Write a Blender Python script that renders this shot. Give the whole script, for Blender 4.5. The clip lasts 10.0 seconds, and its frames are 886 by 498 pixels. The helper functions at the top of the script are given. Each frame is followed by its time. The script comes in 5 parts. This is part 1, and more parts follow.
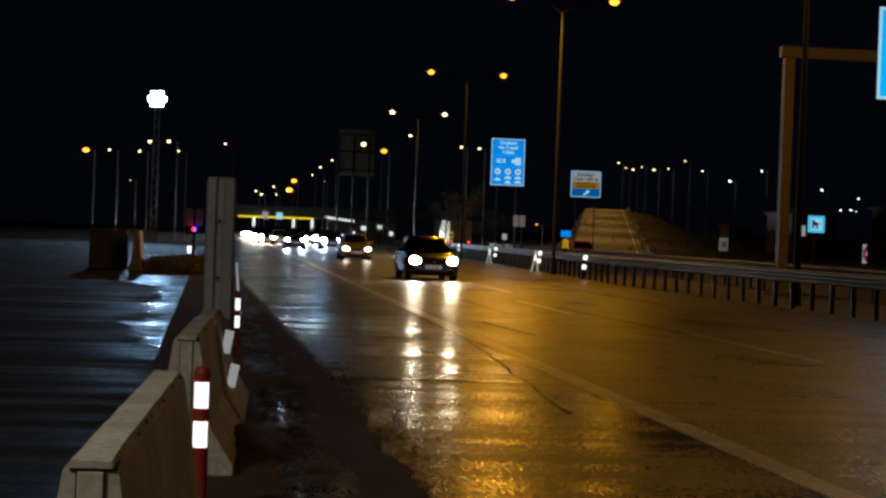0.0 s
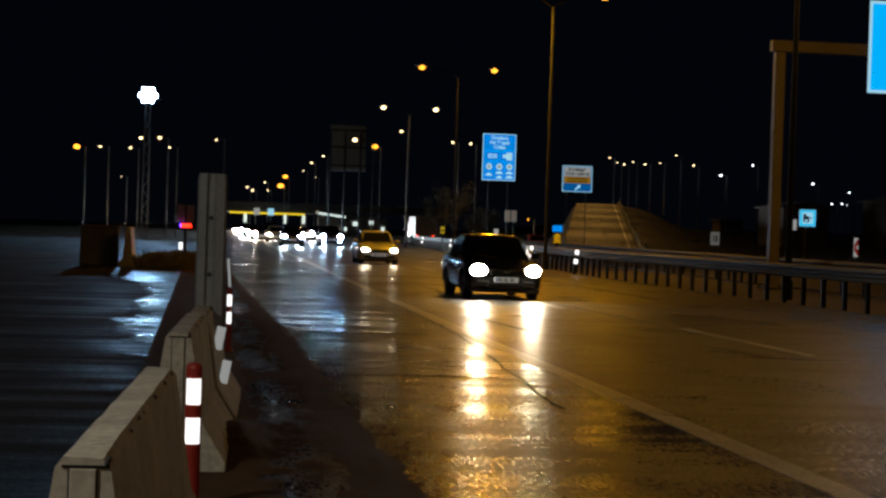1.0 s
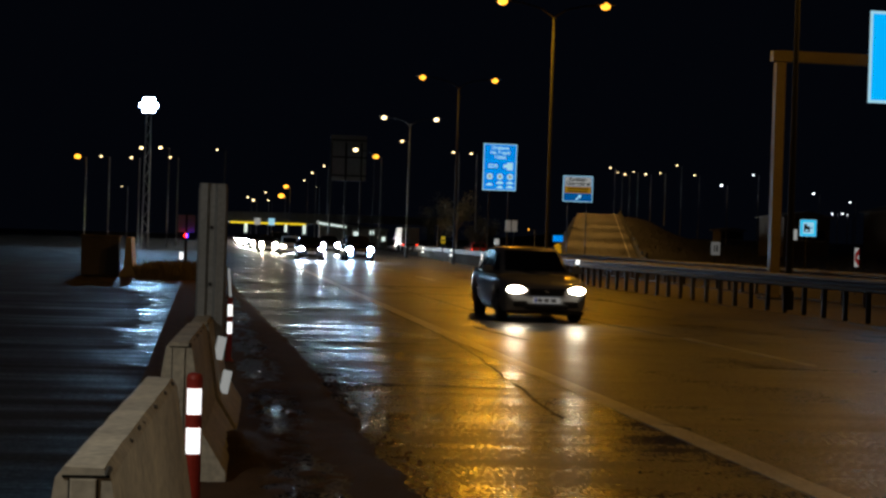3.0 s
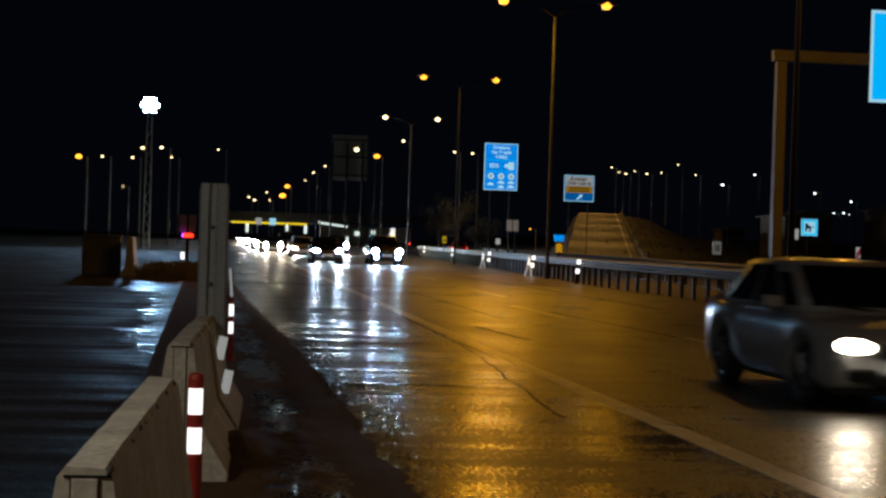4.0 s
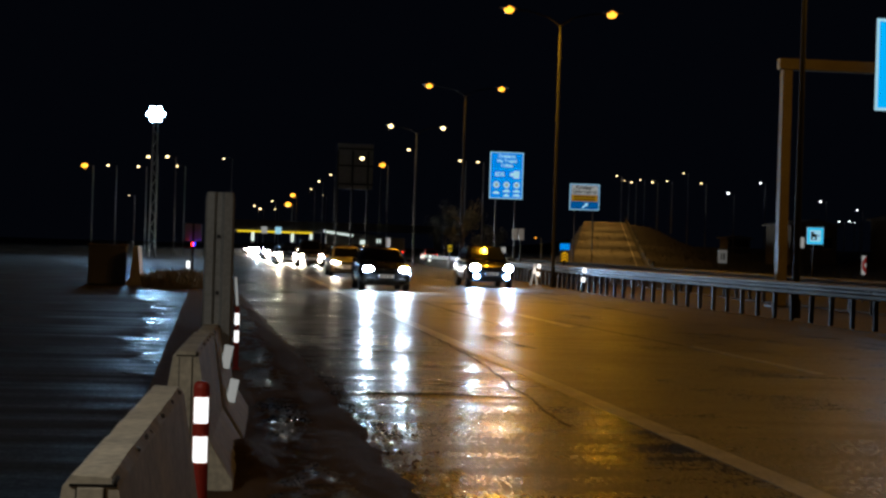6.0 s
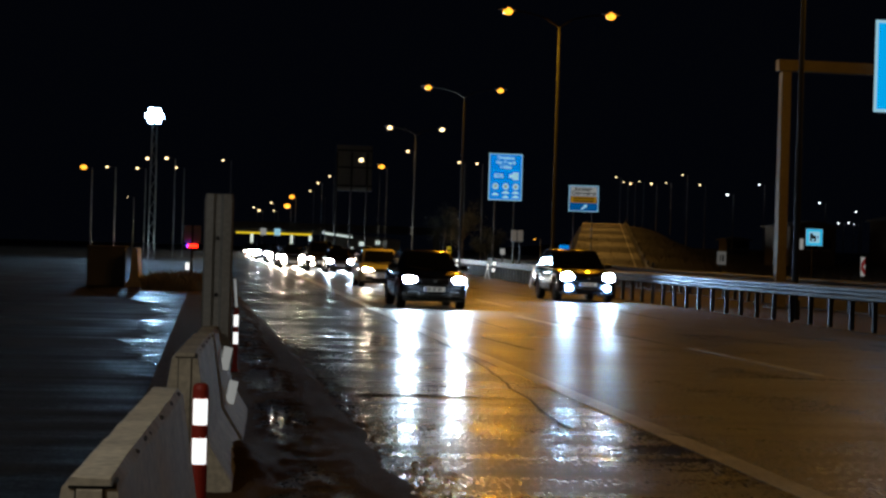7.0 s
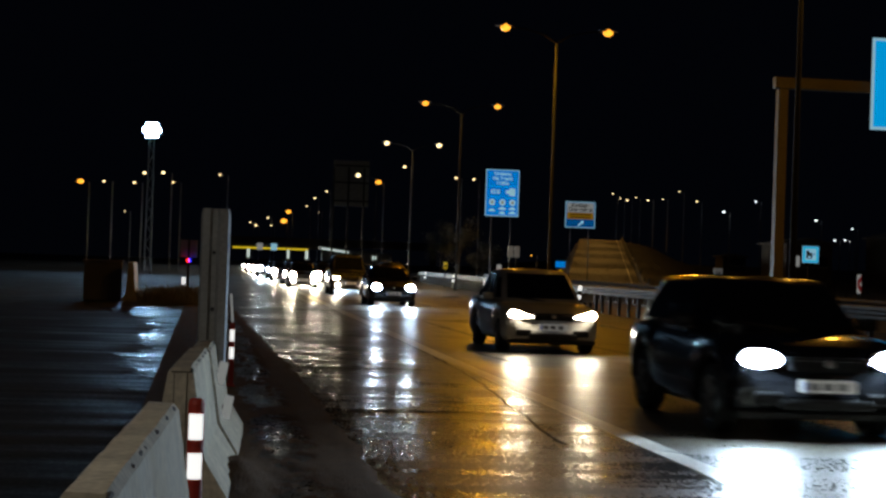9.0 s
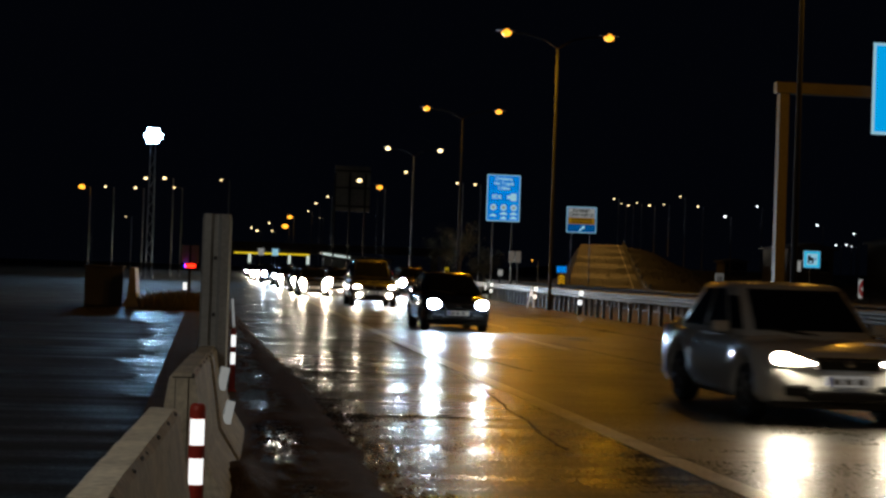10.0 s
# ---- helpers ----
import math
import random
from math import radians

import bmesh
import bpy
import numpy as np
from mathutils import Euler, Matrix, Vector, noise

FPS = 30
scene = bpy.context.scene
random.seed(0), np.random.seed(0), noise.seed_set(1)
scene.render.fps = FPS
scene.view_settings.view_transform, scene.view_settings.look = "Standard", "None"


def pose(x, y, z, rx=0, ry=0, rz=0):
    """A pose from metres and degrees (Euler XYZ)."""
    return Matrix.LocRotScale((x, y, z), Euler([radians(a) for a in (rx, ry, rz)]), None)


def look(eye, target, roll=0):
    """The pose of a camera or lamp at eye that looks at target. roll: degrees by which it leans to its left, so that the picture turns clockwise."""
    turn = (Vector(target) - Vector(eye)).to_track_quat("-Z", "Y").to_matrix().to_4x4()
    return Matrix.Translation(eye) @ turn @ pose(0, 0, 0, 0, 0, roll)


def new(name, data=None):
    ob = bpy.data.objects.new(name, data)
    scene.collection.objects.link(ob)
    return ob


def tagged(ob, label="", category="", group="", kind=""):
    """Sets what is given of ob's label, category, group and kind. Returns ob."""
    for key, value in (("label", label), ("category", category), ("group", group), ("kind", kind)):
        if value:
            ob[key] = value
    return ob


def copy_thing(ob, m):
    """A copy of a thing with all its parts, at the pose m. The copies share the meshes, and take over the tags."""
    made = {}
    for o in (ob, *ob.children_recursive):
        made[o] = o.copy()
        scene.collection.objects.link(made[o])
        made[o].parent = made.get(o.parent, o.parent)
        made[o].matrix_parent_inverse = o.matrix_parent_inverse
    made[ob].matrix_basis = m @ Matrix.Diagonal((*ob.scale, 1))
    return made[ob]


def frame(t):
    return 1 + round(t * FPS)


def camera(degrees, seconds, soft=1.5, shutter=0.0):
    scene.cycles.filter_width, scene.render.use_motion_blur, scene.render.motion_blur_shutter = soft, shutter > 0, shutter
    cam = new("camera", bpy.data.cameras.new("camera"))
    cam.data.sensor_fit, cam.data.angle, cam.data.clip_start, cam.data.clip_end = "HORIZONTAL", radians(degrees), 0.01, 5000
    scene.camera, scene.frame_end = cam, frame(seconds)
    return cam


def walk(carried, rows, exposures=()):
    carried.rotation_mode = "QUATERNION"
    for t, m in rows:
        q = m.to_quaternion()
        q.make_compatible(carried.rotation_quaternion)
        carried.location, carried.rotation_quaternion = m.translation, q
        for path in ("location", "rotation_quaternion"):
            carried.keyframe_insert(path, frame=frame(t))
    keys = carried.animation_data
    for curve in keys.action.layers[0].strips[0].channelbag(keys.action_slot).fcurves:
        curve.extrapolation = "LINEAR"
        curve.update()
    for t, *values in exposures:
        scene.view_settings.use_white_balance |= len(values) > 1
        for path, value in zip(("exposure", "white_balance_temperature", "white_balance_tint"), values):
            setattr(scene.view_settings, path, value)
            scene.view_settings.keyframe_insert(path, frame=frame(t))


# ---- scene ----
cam = camera(29.3, 10.0, soft=2.6, shutter=0.45)


def aim(yaw, pitch, roll):
    """A pose of the camera, from its turn to the right, its tilt and its lean."""
    a, p = radians(yaw), radians(pitch)
    eye = Vector((0, 0, 1.5))
    return look(eye, eye + Vector((math.sin(a) * math.cos(p), math.cos(a) * math.cos(p), math.sin(p))), roll)


PATH = [(0, 7.870, -0.445, 2.08), (0.5, 7.957, -0.511, 1.93), (1, 8.157, -0.594, 1.85), (1.5, 8.193, -0.420, 1.98),
        (2, 8.212, -0.315, 2.06), (2.5, 8.178, -0.252, 1.92), (4, 8.084, -0.271, 1.81), (4.5, 8.000, -0.270, 1.80),
        (5, 7.933, -0.164, 1.87), (5.5, 7.873, -0.029, 1.79), (7, 7.917, 0.071, 1.75), (7.5, 7.926, 0.241, 1.87),
        (8, 7.967, 0.420, 1.88), (8.5, 8.010, 0.531, 1.90), (9, 8.017, 0.603, 2.00), (9.5, 7.975, 0.671, 1.94),
        (10, 7.969, 0.776, 1.95)]
walk(cam, [(t, aim(a, b, c)) for t, a, b, c in PATH], exposures=[(0, 0.0), (5.6, 0.0), (7, -0.25), (7.6, -0.4), (8.4, -0.6), (9.1, -0.6), (9.6, -0.4), (10, -0.35)])

# ---- night sky and lamps ----
world = bpy.data.worlds.new("night")
world.use_nodes = True
scene.world = world
world.node_tree.nodes["Background"].inputs["Color"].default_value = (0.35, 0.5, 1.0, 1)
world.node_tree.nodes["Background"].inputs["Strength"].default_value = 0.0025
scene.view_settings.exposure = 0.0

SODIUM = (1.0, 0.43, 0.012)
WARM = (1.0, 0.58, 0.2)
AMBER = (1.0, 0.52, 0.11)
GOLD = (1.0, 0.47, 0.05)
COOL = (0.42, 0.68, 1.0)


def lamp(x, y, z, power, color, size=0.5, target=None):
    data = bpy.data.lights.new("lamp", "AREA")
    data.shape, data.size, data.energy, data.color = "DISK", size, power, color
    ob = new("lamp_light", data)
    ob.matrix_world = look((x, y, z), target or (x, y + 0.01, 0))
    return ob


# ---- materials ----
def material(name, color, rough=0.6, metal=0.0, vary=0.25, scale=3.0, grain=60.0, bump=0.15, depth=0.004, glow=0.0, spec=0.5, glow_color=None):
    """A painted, cast or moulded surface: its colour varies at two scales, with fine relief."""
    m = bpy.data.materials.new(name)
    m.use_nodes = True
    nt = m.node_tree
    b = nt.nodes["Principled BSDF"]
    b.inputs["Metallic"].default_value = metal
    b.inputs["Specular IOR Level"].default_value = spec
    co = nt.nodes.new("ShaderNodeTexCoord")
    big, fine = nt.nodes.new("ShaderNodeTexNoise"), nt.nodes.new("ShaderNodeTexNoise")
    big.inputs["Scale"].default_value, big.inputs["Detail"].default_value = scale, 5
    fine.inputs["Scale"].default_value, fine.inputs["Detail"].default_value = grain, 3
    for n in (big, fine):
        nt.links.new(co.outputs["Object"], n.inputs["Vector"])
    add = nt.nodes.new("ShaderNodeMath")
    add.operation = "ADD"
    nt.links.new(big.outputs["Fac"], add.inputs[0])
    nt.links.new(fine.outputs["Fac"], add.inputs[1])
    ramp = nt.nodes.new("ShaderNodeMapRange")
    ramp.inputs["From Min"].default_value, ramp.inputs["From Max"].default_value = 0.6, 1.4
    ramp.inputs["To Min"].default_value, ramp.inputs["To Max"].default_value = 1 - vary, 1 + vary
    nt.links.new(add.outputs[0], ramp.inputs["Value"])
    mix = nt.nodes.new("ShaderNodeVectorMath")
    mix.operation = "SCALE"
    mix.inputs[0].default_value = color
    nt.links.new(ramp.outputs[0], mix.inputs["Scale"])
    nt.links.new(mix.outputs[0], b.inputs["Base Color"])
    r2 = nt.nodes.new("ShaderNodeMapRange")
    r2.inputs["To Min"].default_value, r2.inputs["To Max"].default_value = max(0.02, rough * 0.75), min(1, rough * 1.25)
    nt.links.new(big.outputs["Fac"], r2.inputs["Value"])
    nt.links.new(r2.outputs[0], b.inputs["Roughness"])
    if bump:
        bp = nt.nodes.new("ShaderNodeBump")
        bp.inputs["Strength"].default_value, bp.inputs["Distance"].default_value = bump, depth
        nt.links.new(fine.outputs["Fac"], bp.inputs["Height"])
        nt.links.new(bp.outputs[0], b.inputs["Normal"])
    if glow:
        b.inputs["Emission Color"].default_value = (*(glow_color or color), 1)
        b.inputs["Emission Strength"].default_value = glow
    return m


def wet_asphalt(name, color, wet_lo, wet_hi, streak=1.0, seed=0.0, coarse=1.0, drier=0.0, grit=0.12, lump=0.30, speck=0.35):
    """Rain-wet asphalt: a glossy film broken by aggregate, with ripples and seams that lie across the road."""
    m = bpy.data.materials.new(name)
    m.use_nodes = True
    nt = m.node_tree
    b = nt.nodes["Principled BSDF"]
    co = nt.nodes.new("ShaderNodeTexCoord")

    def tex(sx, sy, scale, detail=4):
        mp = nt.nodes.new("ShaderNodeMapping")
        mp.inputs["Scale"].default_value, mp.inputs["Location"].default_value = (sx, sy, 1), (seed, seed * 2, 0)
        n = nt.nodes.new("ShaderNodeTexNoise")
        n.inputs["Scale"].default_value, n.inputs["Detail"].default_value = scale, detail
        nt.links.new(co.outputs["Object"], mp.inputs["Vector"])
        nt.links.new(mp.outputs[0], n.inputs["Vector"])
        return n.outputs["Fac"]

    def calc(op, a, c):
        n = nt.nodes.new("ShaderNodeMath")
        n.operation = op
        for i, v in enumerate((a, c)):
            if isinstance(v, (int, float)):
                n.inputs[i].default_value = v
            else:
                nt.links.new(v, n.inputs[i])
        return n.outputs[0]

    def span(v, a, c, d, e):
        n = nt.nodes.new("ShaderNodeMapRange")
        for key, val in (("From Min", a), ("From Max", c), ("To Min", d), ("To Max", e)):
            n.inputs[key].default_value = val
        nt.links.new(v, n.inputs["Value"])
        return n.outputs[0]

    patches = tex(1.0, 0.45, 0.6, 7)
    ripples = tex(0.22, 1.9, 1.0, 7)
    stones = tex(1, 1, 75, 3)
    lumps = tex(1, 1, 14, 3)
    runs = tex(1, 0.2, 42, 3)
    film = span(calc("ADD", calc("ADD", calc("MULTIPLY", patches, 0.7), calc("ADD", calc("MULTIPLY", lumps, 0.35), calc("MULTIPLY", calc("ADD", calc("MULTIPLY", runs, 0.7), calc("MULTIPLY", stones, 0.3)), speck))), calc("MULTIPLY", ripples, 1.1 * streak)), 0.425 + 0.5 * speck + 0.42 * streak, 0.705 + 0.5 * speck + 0.55 * streak, 0, 1)
    rough = span(film, 0, 1, wet_lo, wet_hi)
    if drier:
        # the water drains off farther along the shoulder
        axes = nt.nodes.new("ShaderNodeSeparateXYZ")
        nt.links.new(co.outputs["Object"], axes.inputs[0])
        rough = calc("ADD", rough, span(calc("ADD", axes.outputs["Y"], calc("MULTIPLY", patches, 12.0)), 24, 38, 0, drier))
    nt.links.new(rough, b.inputs["Roughness"])
    shade = nt.nodes.new("ShaderNodeVectorMath")
    shade.operation = "SCALE"
    shade.inputs[0].default_value = color
    nt.links.new(calc("MULTIPLY", span(patches, 0.3, 0.7, 0.7, 1.35), span(stones, 0.3, 0.7, 0.7, 1.3)), shade.inputs["Scale"])
    nt.links.new(shade.outputs[0], b.inputs["Base Color"])
    b.inputs["IOR"].default_value = 1.4
    height = calc("ADD", calc("MULTIPLY", calc("ADD", stones, runs), grit * coarse * 0.7), calc("ADD", calc("MULTIPLY", lumps, lump * coarse), calc("MULTIPLY", ripples, 2.2 * streak)))
    bp = nt.nodes.new("ShaderNodeBump")
    bp.inputs["Strength"].default_value, bp.inputs["Distance"].default_value = 0.8, 0.007
    nt.links.new(height, bp.inputs["Height"])
    nt.links.new(bp.outputs[0], b.inputs["Normal"])
    return m


M_SHOULDER = wet_asphalt("wet_shoulder_asphalt", (0.018, 0.018, 0.019), 0.10, 0.44, 0.8, 0.0, 0.7, 0.10, grit=0.3, lump=0.16, speck=1.3)
M_GUTTER = wet_asphalt("wet_gutter_asphalt", (0.03, 0.031, 0.033), 0.13, 0.72, 1.3, 3.0)
M_LANE = wet_asphalt("damp_lane_asphalt", (0.056, 0.047, 0.034), 0.26, 0.48, 0.40, 5.0, grit=0.35, lump=0.22, speck=0.8)
M_WETLANE = wet_asphalt("wet_lane_asphalt", (0.040, 0.035, 0.029), 0.23, 0.50, 0.45, 12.0, grit=0.4, speck=1.3)
M_YARD = wet_asphalt("wet_yard_asphalt", (0.015, 0.015, 0.016), 0.40, 0.95, 0.9, 9.0)
M_DRY = wet_asphalt("dry_asphalt", (0.032, 0.030, 0.027), 0.7, 0.95, 0.3, 15.0, grit=0.3)
M_PALEROAD = wet_asphalt("pale_dry_asphalt", (0.10, 0.092, 0.08), 0.6, 0.9, 0.3, 19.0, grit=0.3)
M_GROUND = material("bare_earth", (0.026, 0.020, 0.015), 0.9, vary=0.45, scale=0.3, grain=9, bump=0.6, depth=0.05)
M_WETGRAVEL = wet_asphalt("wet_gravel", (0.02, 0.019, 0.018), 0.16, 0.6, 0.6, 6.0, 1.2, grit=0.7, speck=1.5)
M_DIRT = material("muddy_sand", (0.10, 0.058, 0.034), 0.9, spec=0.2, vary=0.5, scale=2.5, grain=55, bump=1.0, depth=0.02)
M_PAINT = material("worn_road_paint", (0.42, 0.40, 0.35), 0.38, vary=0.75, scale=2.0, grain=25, bump=0.2)
M_TAR = material("tar", (0.012, 0.012, 0.012), 0.85, spec=0.15, vary=0.3, scale=4, grain=40)
M_CONCRETE = material("cast_concrete", (0.62, 0.57, 0.46), 0.85, vary=0.38, scale=3.2, grain=26, bump=0.15, depth=0.004)
M_DARKCON = material("weathered_concrete", (0.22, 0.21, 0.20), 0.85, vary=0.35, scale=1.0, grain=30, bump=0.3, depth=0.01)
M_BLOCK = material("sooty_concrete", (0.07, 0.068, 0.065), 0.9, vary=0.35, scale=1.0, grain=30, bump=0.3, depth=0.01)
M_PANEL = material("dull_grey_sheet", (0.42, 0.44, 0.45), 0.5, 0.1, vary=0.25, scale=2.0, grain=30)
M_STEEL = material("galvanised_steel", (0.052, 0.055, 0.061), 0.62, 0.25, vary=0.2, scale=1.5, grain=30, bump=0.1)
M_GALV = material("bright_galvanised_steel", (0.2, 0.21, 0.22), 0.5, 0.3, vary=0.2, scale=1.5, grain=30, bump=0.1)
M_POLE = material("dull_lamp_pole_steel", (0.024, 0.029, 0.038), 0.75, 0.0, vary=0.25, scale=2.0, grain=30, bump=0.1, spec=0.3)
M_POST = material("grey_post_steel", (0.032, 0.035, 0.042), 0.6, 0.2, vary=0.25, scale=2.0, grain=30, bump=0.1)
M_CREAM = material("cream_painted_steel", (0.16, 0.14, 0.105), 0.55, 0.0, vary=0.3, scale=0.8, grain=12, bump=0.15)
M_RED = material("red_plastic", (0.45, 0.04, 0.025), 0.45, vary=0.2, scale=5, grain=60)
# reflective sheet and reflectors emit, standing in for thrown-back headlamp light
M_REDSHEET = material("red_reflective_sheet", (0.35, 0.02, 0.02), 0.4, vary=0.15, scale=6, grain=60, glow=0.25, glow_color=(0.4, 0.03, 0.03))
M_REFLECT = material("glowing_reflector", (0.9, 0.9, 0.88), 0.3, vary=0.12, scale=30, grain=120, glow=1.6)
# sign sheets and print glow by emission in place of light falling on them
M_BLUE = material("glowing_blue_sign_sheet", (0.0, 0.012, 0.06), 0.6, vary=0.08, scale=1, grain=20, bump=0, glow=1.0, spec=0.0, glow_color=(0.0, 0.22, 0.74))
M_NAVY = material("faint_glow_blue_sign_sheet", (0.001, 0.02, 0.09), 0.6, vary=0.15, scale=1, grain=20, glow=1.0, spec=0.02, glow_color=(0.0, 0.07, 0.25))
M_CYAN = material("glowing_cyan_sign_sheet", (0.005, 0.12, 0.28), 0.4, vary=0.08, scale=1, grain=20, glow=1.0, spec=0.05, glow_color=(0.0, 0.42, 0.95))
M_TEAL = material("glowing_teal_sign_sheet", (0.0, 0.4, 0.5), 0.4, vary=0.08, scale=1, grain=20, glow=1.1, glow_color=(0.0, 0.42, 0.72))
M_SIGNWHITE = material("glowing_white_sign_sheet", (0.4, 0.45, 0.5), 0.4, vary=0.08, scale=1, grain=20, glow=0.75, spec=0.1, glow_color=(0.38, 0.78, 1.0))
M_BROWN = material("glowing_brown_sign_sheet", (0.35, 0.18, 0.02), 0.4, vary=0.1, scale=1, grain=20, glow=0.55, glow_color=(0.42, 0.22, 0.01))
M_PALE = material("glowing_pale_sheet", (0.22, 0.22, 0.21), 0.5, vary=0.1, scale=1, grain=20, spec=0.1, glow=0.42, glow_color=(0.62, 0.64, 0.62))
M_DIMSIGN = material("faint_glow_grey_sheet", (0.3, 0.31, 0.31), 0.5, vary=0.15, scale=1, grain=20, spec=0.1, glow=0.10, glow_color=(0.7, 0.75, 0.75))
M_SIGNDARK = material("dark_sign_print", (0.01, 0.012, 0.015), 0.5, vary=0.1)
M_SIGNBACK = material("grey_sign_back", (0.30, 0.31, 0.32), 0.5, 0.3, vary=0.2, scale=1.0)
# yellow sheet, likewise brightened by its own emission
M_YELLOW = material("glowing_yellow_sheet", (0.7, 0.5, 0.02), 0.4, vary=0.1, glow=0.3, glow_color=(0.8, 0.65, 0.02))
M_SOD = material("sodium_lens", (1, 0.7, 0.3), 0.3, vary=0.02, bump=0, glow=2.8, glow_color=(1.0, 0.40, 0.03))
M_WARM = material("warm_white_lens", (1, 0.9, 0.8), 0.3, vary=0.02, bump=0, glow=5, glow_color=(1.0, 0.72, 0.36))
M_WHITE = material("cool_white_lens", (0.9, 0.95, 1), 0.3, vary=0.02, bump=0, glow=5, glow_color=(0.9, 0.95, 1.0))
M_FLOOD = material("floodlight_lens", (0.8, 0.9, 1), 0.3, vary=0.02, bump=0, glow=260, glow_color=(0.35, 0.68, 1.0))
M_REDLAMP = material("red_beacon_lens", (0.9, 0.05, 0.02), 0.3, vary=0.02, bump=0, glow=6, glow_color=(1.0, 0.02, 0.005))
M_BLUELAMP = material("blue_beacon_lens", (0.05, 0.1, 0.9), 0.3, vary=0.02, bump=0, glow=6, glow_color=(0.005, 0.03, 1.0))
M_TAIL = material("tail_lamp_lens", (0.6, 0.02, 0.02), 0.3, vary=0.02, bump=0, glow=5, glow_color=(1.0, 0.05, 0.02))
M_CANOPYGLOW = material("yellow_canopy_fascia", (0.8, 0.65, 0.05), 0.4, vary=0.1, scale=0.5, glow=1.1, glow_color=(0.9, 0.66, 0.02))
M_WHITEGLOW = material("lit_white_fascia", (0.8, 0.85, 0.8), 0.4, vary=0.2, scale=0.5, glow=1.0, glow_color=(0.75, 0.9, 0.85))
M_RUBBER = material("tyre_rubber", (0.018, 0.018, 0.018), 0.75, vary=0.2, scale=8)
M_RIM = material("alloy_rim", (0.45, 0.46, 0.48), 0.3, 0.8, vary=0.1, scale=5)
M_GLASS = material("dark_car_glass", (0.008, 0.009, 0.011), 0.06, vary=0.05, bump=0, spec=0.6)
M_BLACK = material("black_plastic", (0.012, 0.012, 0.013), 0.5, vary=0.2, scale=8)
M_CHROME = material("chrome_trim", (0.6, 0.6, 0.62), 0.15, 1.0, vary=0.05, bump=0)
# plate and band carry a little emission to look lit
M_PLATE = material("glowing_number_plate", (0.8, 0.8, 0.78), 0.4, vary=0.1, scale=8, glow=0.2)
M_PLATEBLUE = material("plate_blue_band", (0.02, 0.07, 0.4), 0.4, vary=0.1, glow=0.2)
M_LEAF = material("dry_scrub_leaf", (0.09, 0.085, 0.045), 0.8, vary=0.4, scale=3, bump=0)
M_STRAW = material("dry_straw", (0.30, 0.26, 0.17), 0.8, vary=0.4, scale=3, bump=0)
M_BARK = material("bark", (0.08, 0.06, 0.045), 0.9, vary=0.3)
M_PLASTER = material("dim_plaster", (0.17, 0.15, 0.13), 0.85, vary=0.25, scale=0.6, grain=15)


def carpaint(name, color, rough=0.25, metal=0.3):
    m = material(name, color, rough, metal, vary=0.12, scale=2.5, grain=90, bump=0.03)
    b = m.node_tree.nodes["Principled BSDF"]
    b.inputs["Coat Weight"].default_value, b.inputs["Coat Roughness"].default_value = 0.8, 0.08
    return m


def headlamp(name, color, power):
    return material(name, (0.9, 0.9, 0.9), 0.2, vary=0.02, bump=0, glow=power, glow_color=color)


# ---- mesh tools ----
def part(name, bm, mat, parent=None, label="", smooth=False, place=None):
    """Links a bmesh as one mesh object, under a thing or a part."""
    bmesh.ops.recalc_face_normals(bm, faces=bm.faces)
    me = bpy.data.meshes.new(name)
    bm.to_mesh(me)
    bm.free()
    me.materials.append(mat)
    if smooth:
        me.polygons.foreach_set("use_smooth", [True] * len(me.polygons))
    ob = new(name, me)
    if parent:
        ob.parent = parent
    if place:
        ob.matrix_basis = place
    return tagged(ob, label)


def thing(name, label, category, group="", place=None):
    ob = new(name)
    ob.empty_display_size = 0.2
    if place:
        ob.matrix_basis = place
    return tagged(ob, label, category, group)


def box(bm, x0, x1, y0, y1, z0, z1, bevel=0.0, m=None):
    r = bmesh.ops.create_cube(bm, size=1)
    bmesh.ops.scale(bm, vec=(x1 - x0, y1 - y0, z1 - z0), verts=r["verts"])
    bmesh.ops.translate(bm, vec=((x0 + x1) / 2, (y0 + y1) / 2, (z0 + z1) / 2), verts=r["verts"])
    verts = r["verts"]
    if bevel:
        out = bmesh.ops.bevel(bm, geom=list({e for v in verts for e in v.link_edges}), offset=bevel, segments=2, affect="EDGES", profile=0.5)
        verts = list(set(out["verts"]) | {v for v in verts if v.is_valid})
    if m is not None:
        bmesh.ops.transform(bm, matrix=m, verts=[v for v in verts if v.is_valid])
    return bm


def tube(bm, a, b, r0, r1=None, sides=10):
    """A tapered round bar from a to b."""
    a, b = Vector(a), Vector(b)
    r1 = r0 if r1 is None else r1
    q = (b - a).to_track_quat("Z", "Y").to_matrix().to_4x4()
    bmesh.ops.create_cone(bm, cap_ends=True, segments=sides, radius1=r0, radius2=r1, depth=(b - a).length,
                          matrix=Matrix.Translation((a + b) / 2) @ q)
    return bm


def loft(bm, sections, closed=True, caps=True):
    """Skins a row of sections, each a list of points."""
    rows = [[bm.verts.new(p) for p in s] for s in sections]
    n = len(rows[0])
    for a, b in zip(rows, rows[1:]):
        for i in range(n if closed else n - 1):
            bm.faces.new((a[i], a[(i + 1) % n], b[(i + 1) % n], b[i]))
    if caps and closed:
        bm.faces.new(rows[0])
        bm.faces.new(rows[-1])
    return bm


def quad(bm, pts):
    bm.faces.new([bm.verts.new(p) for p in pts])
    return bm


def B():
    return bmesh.new()


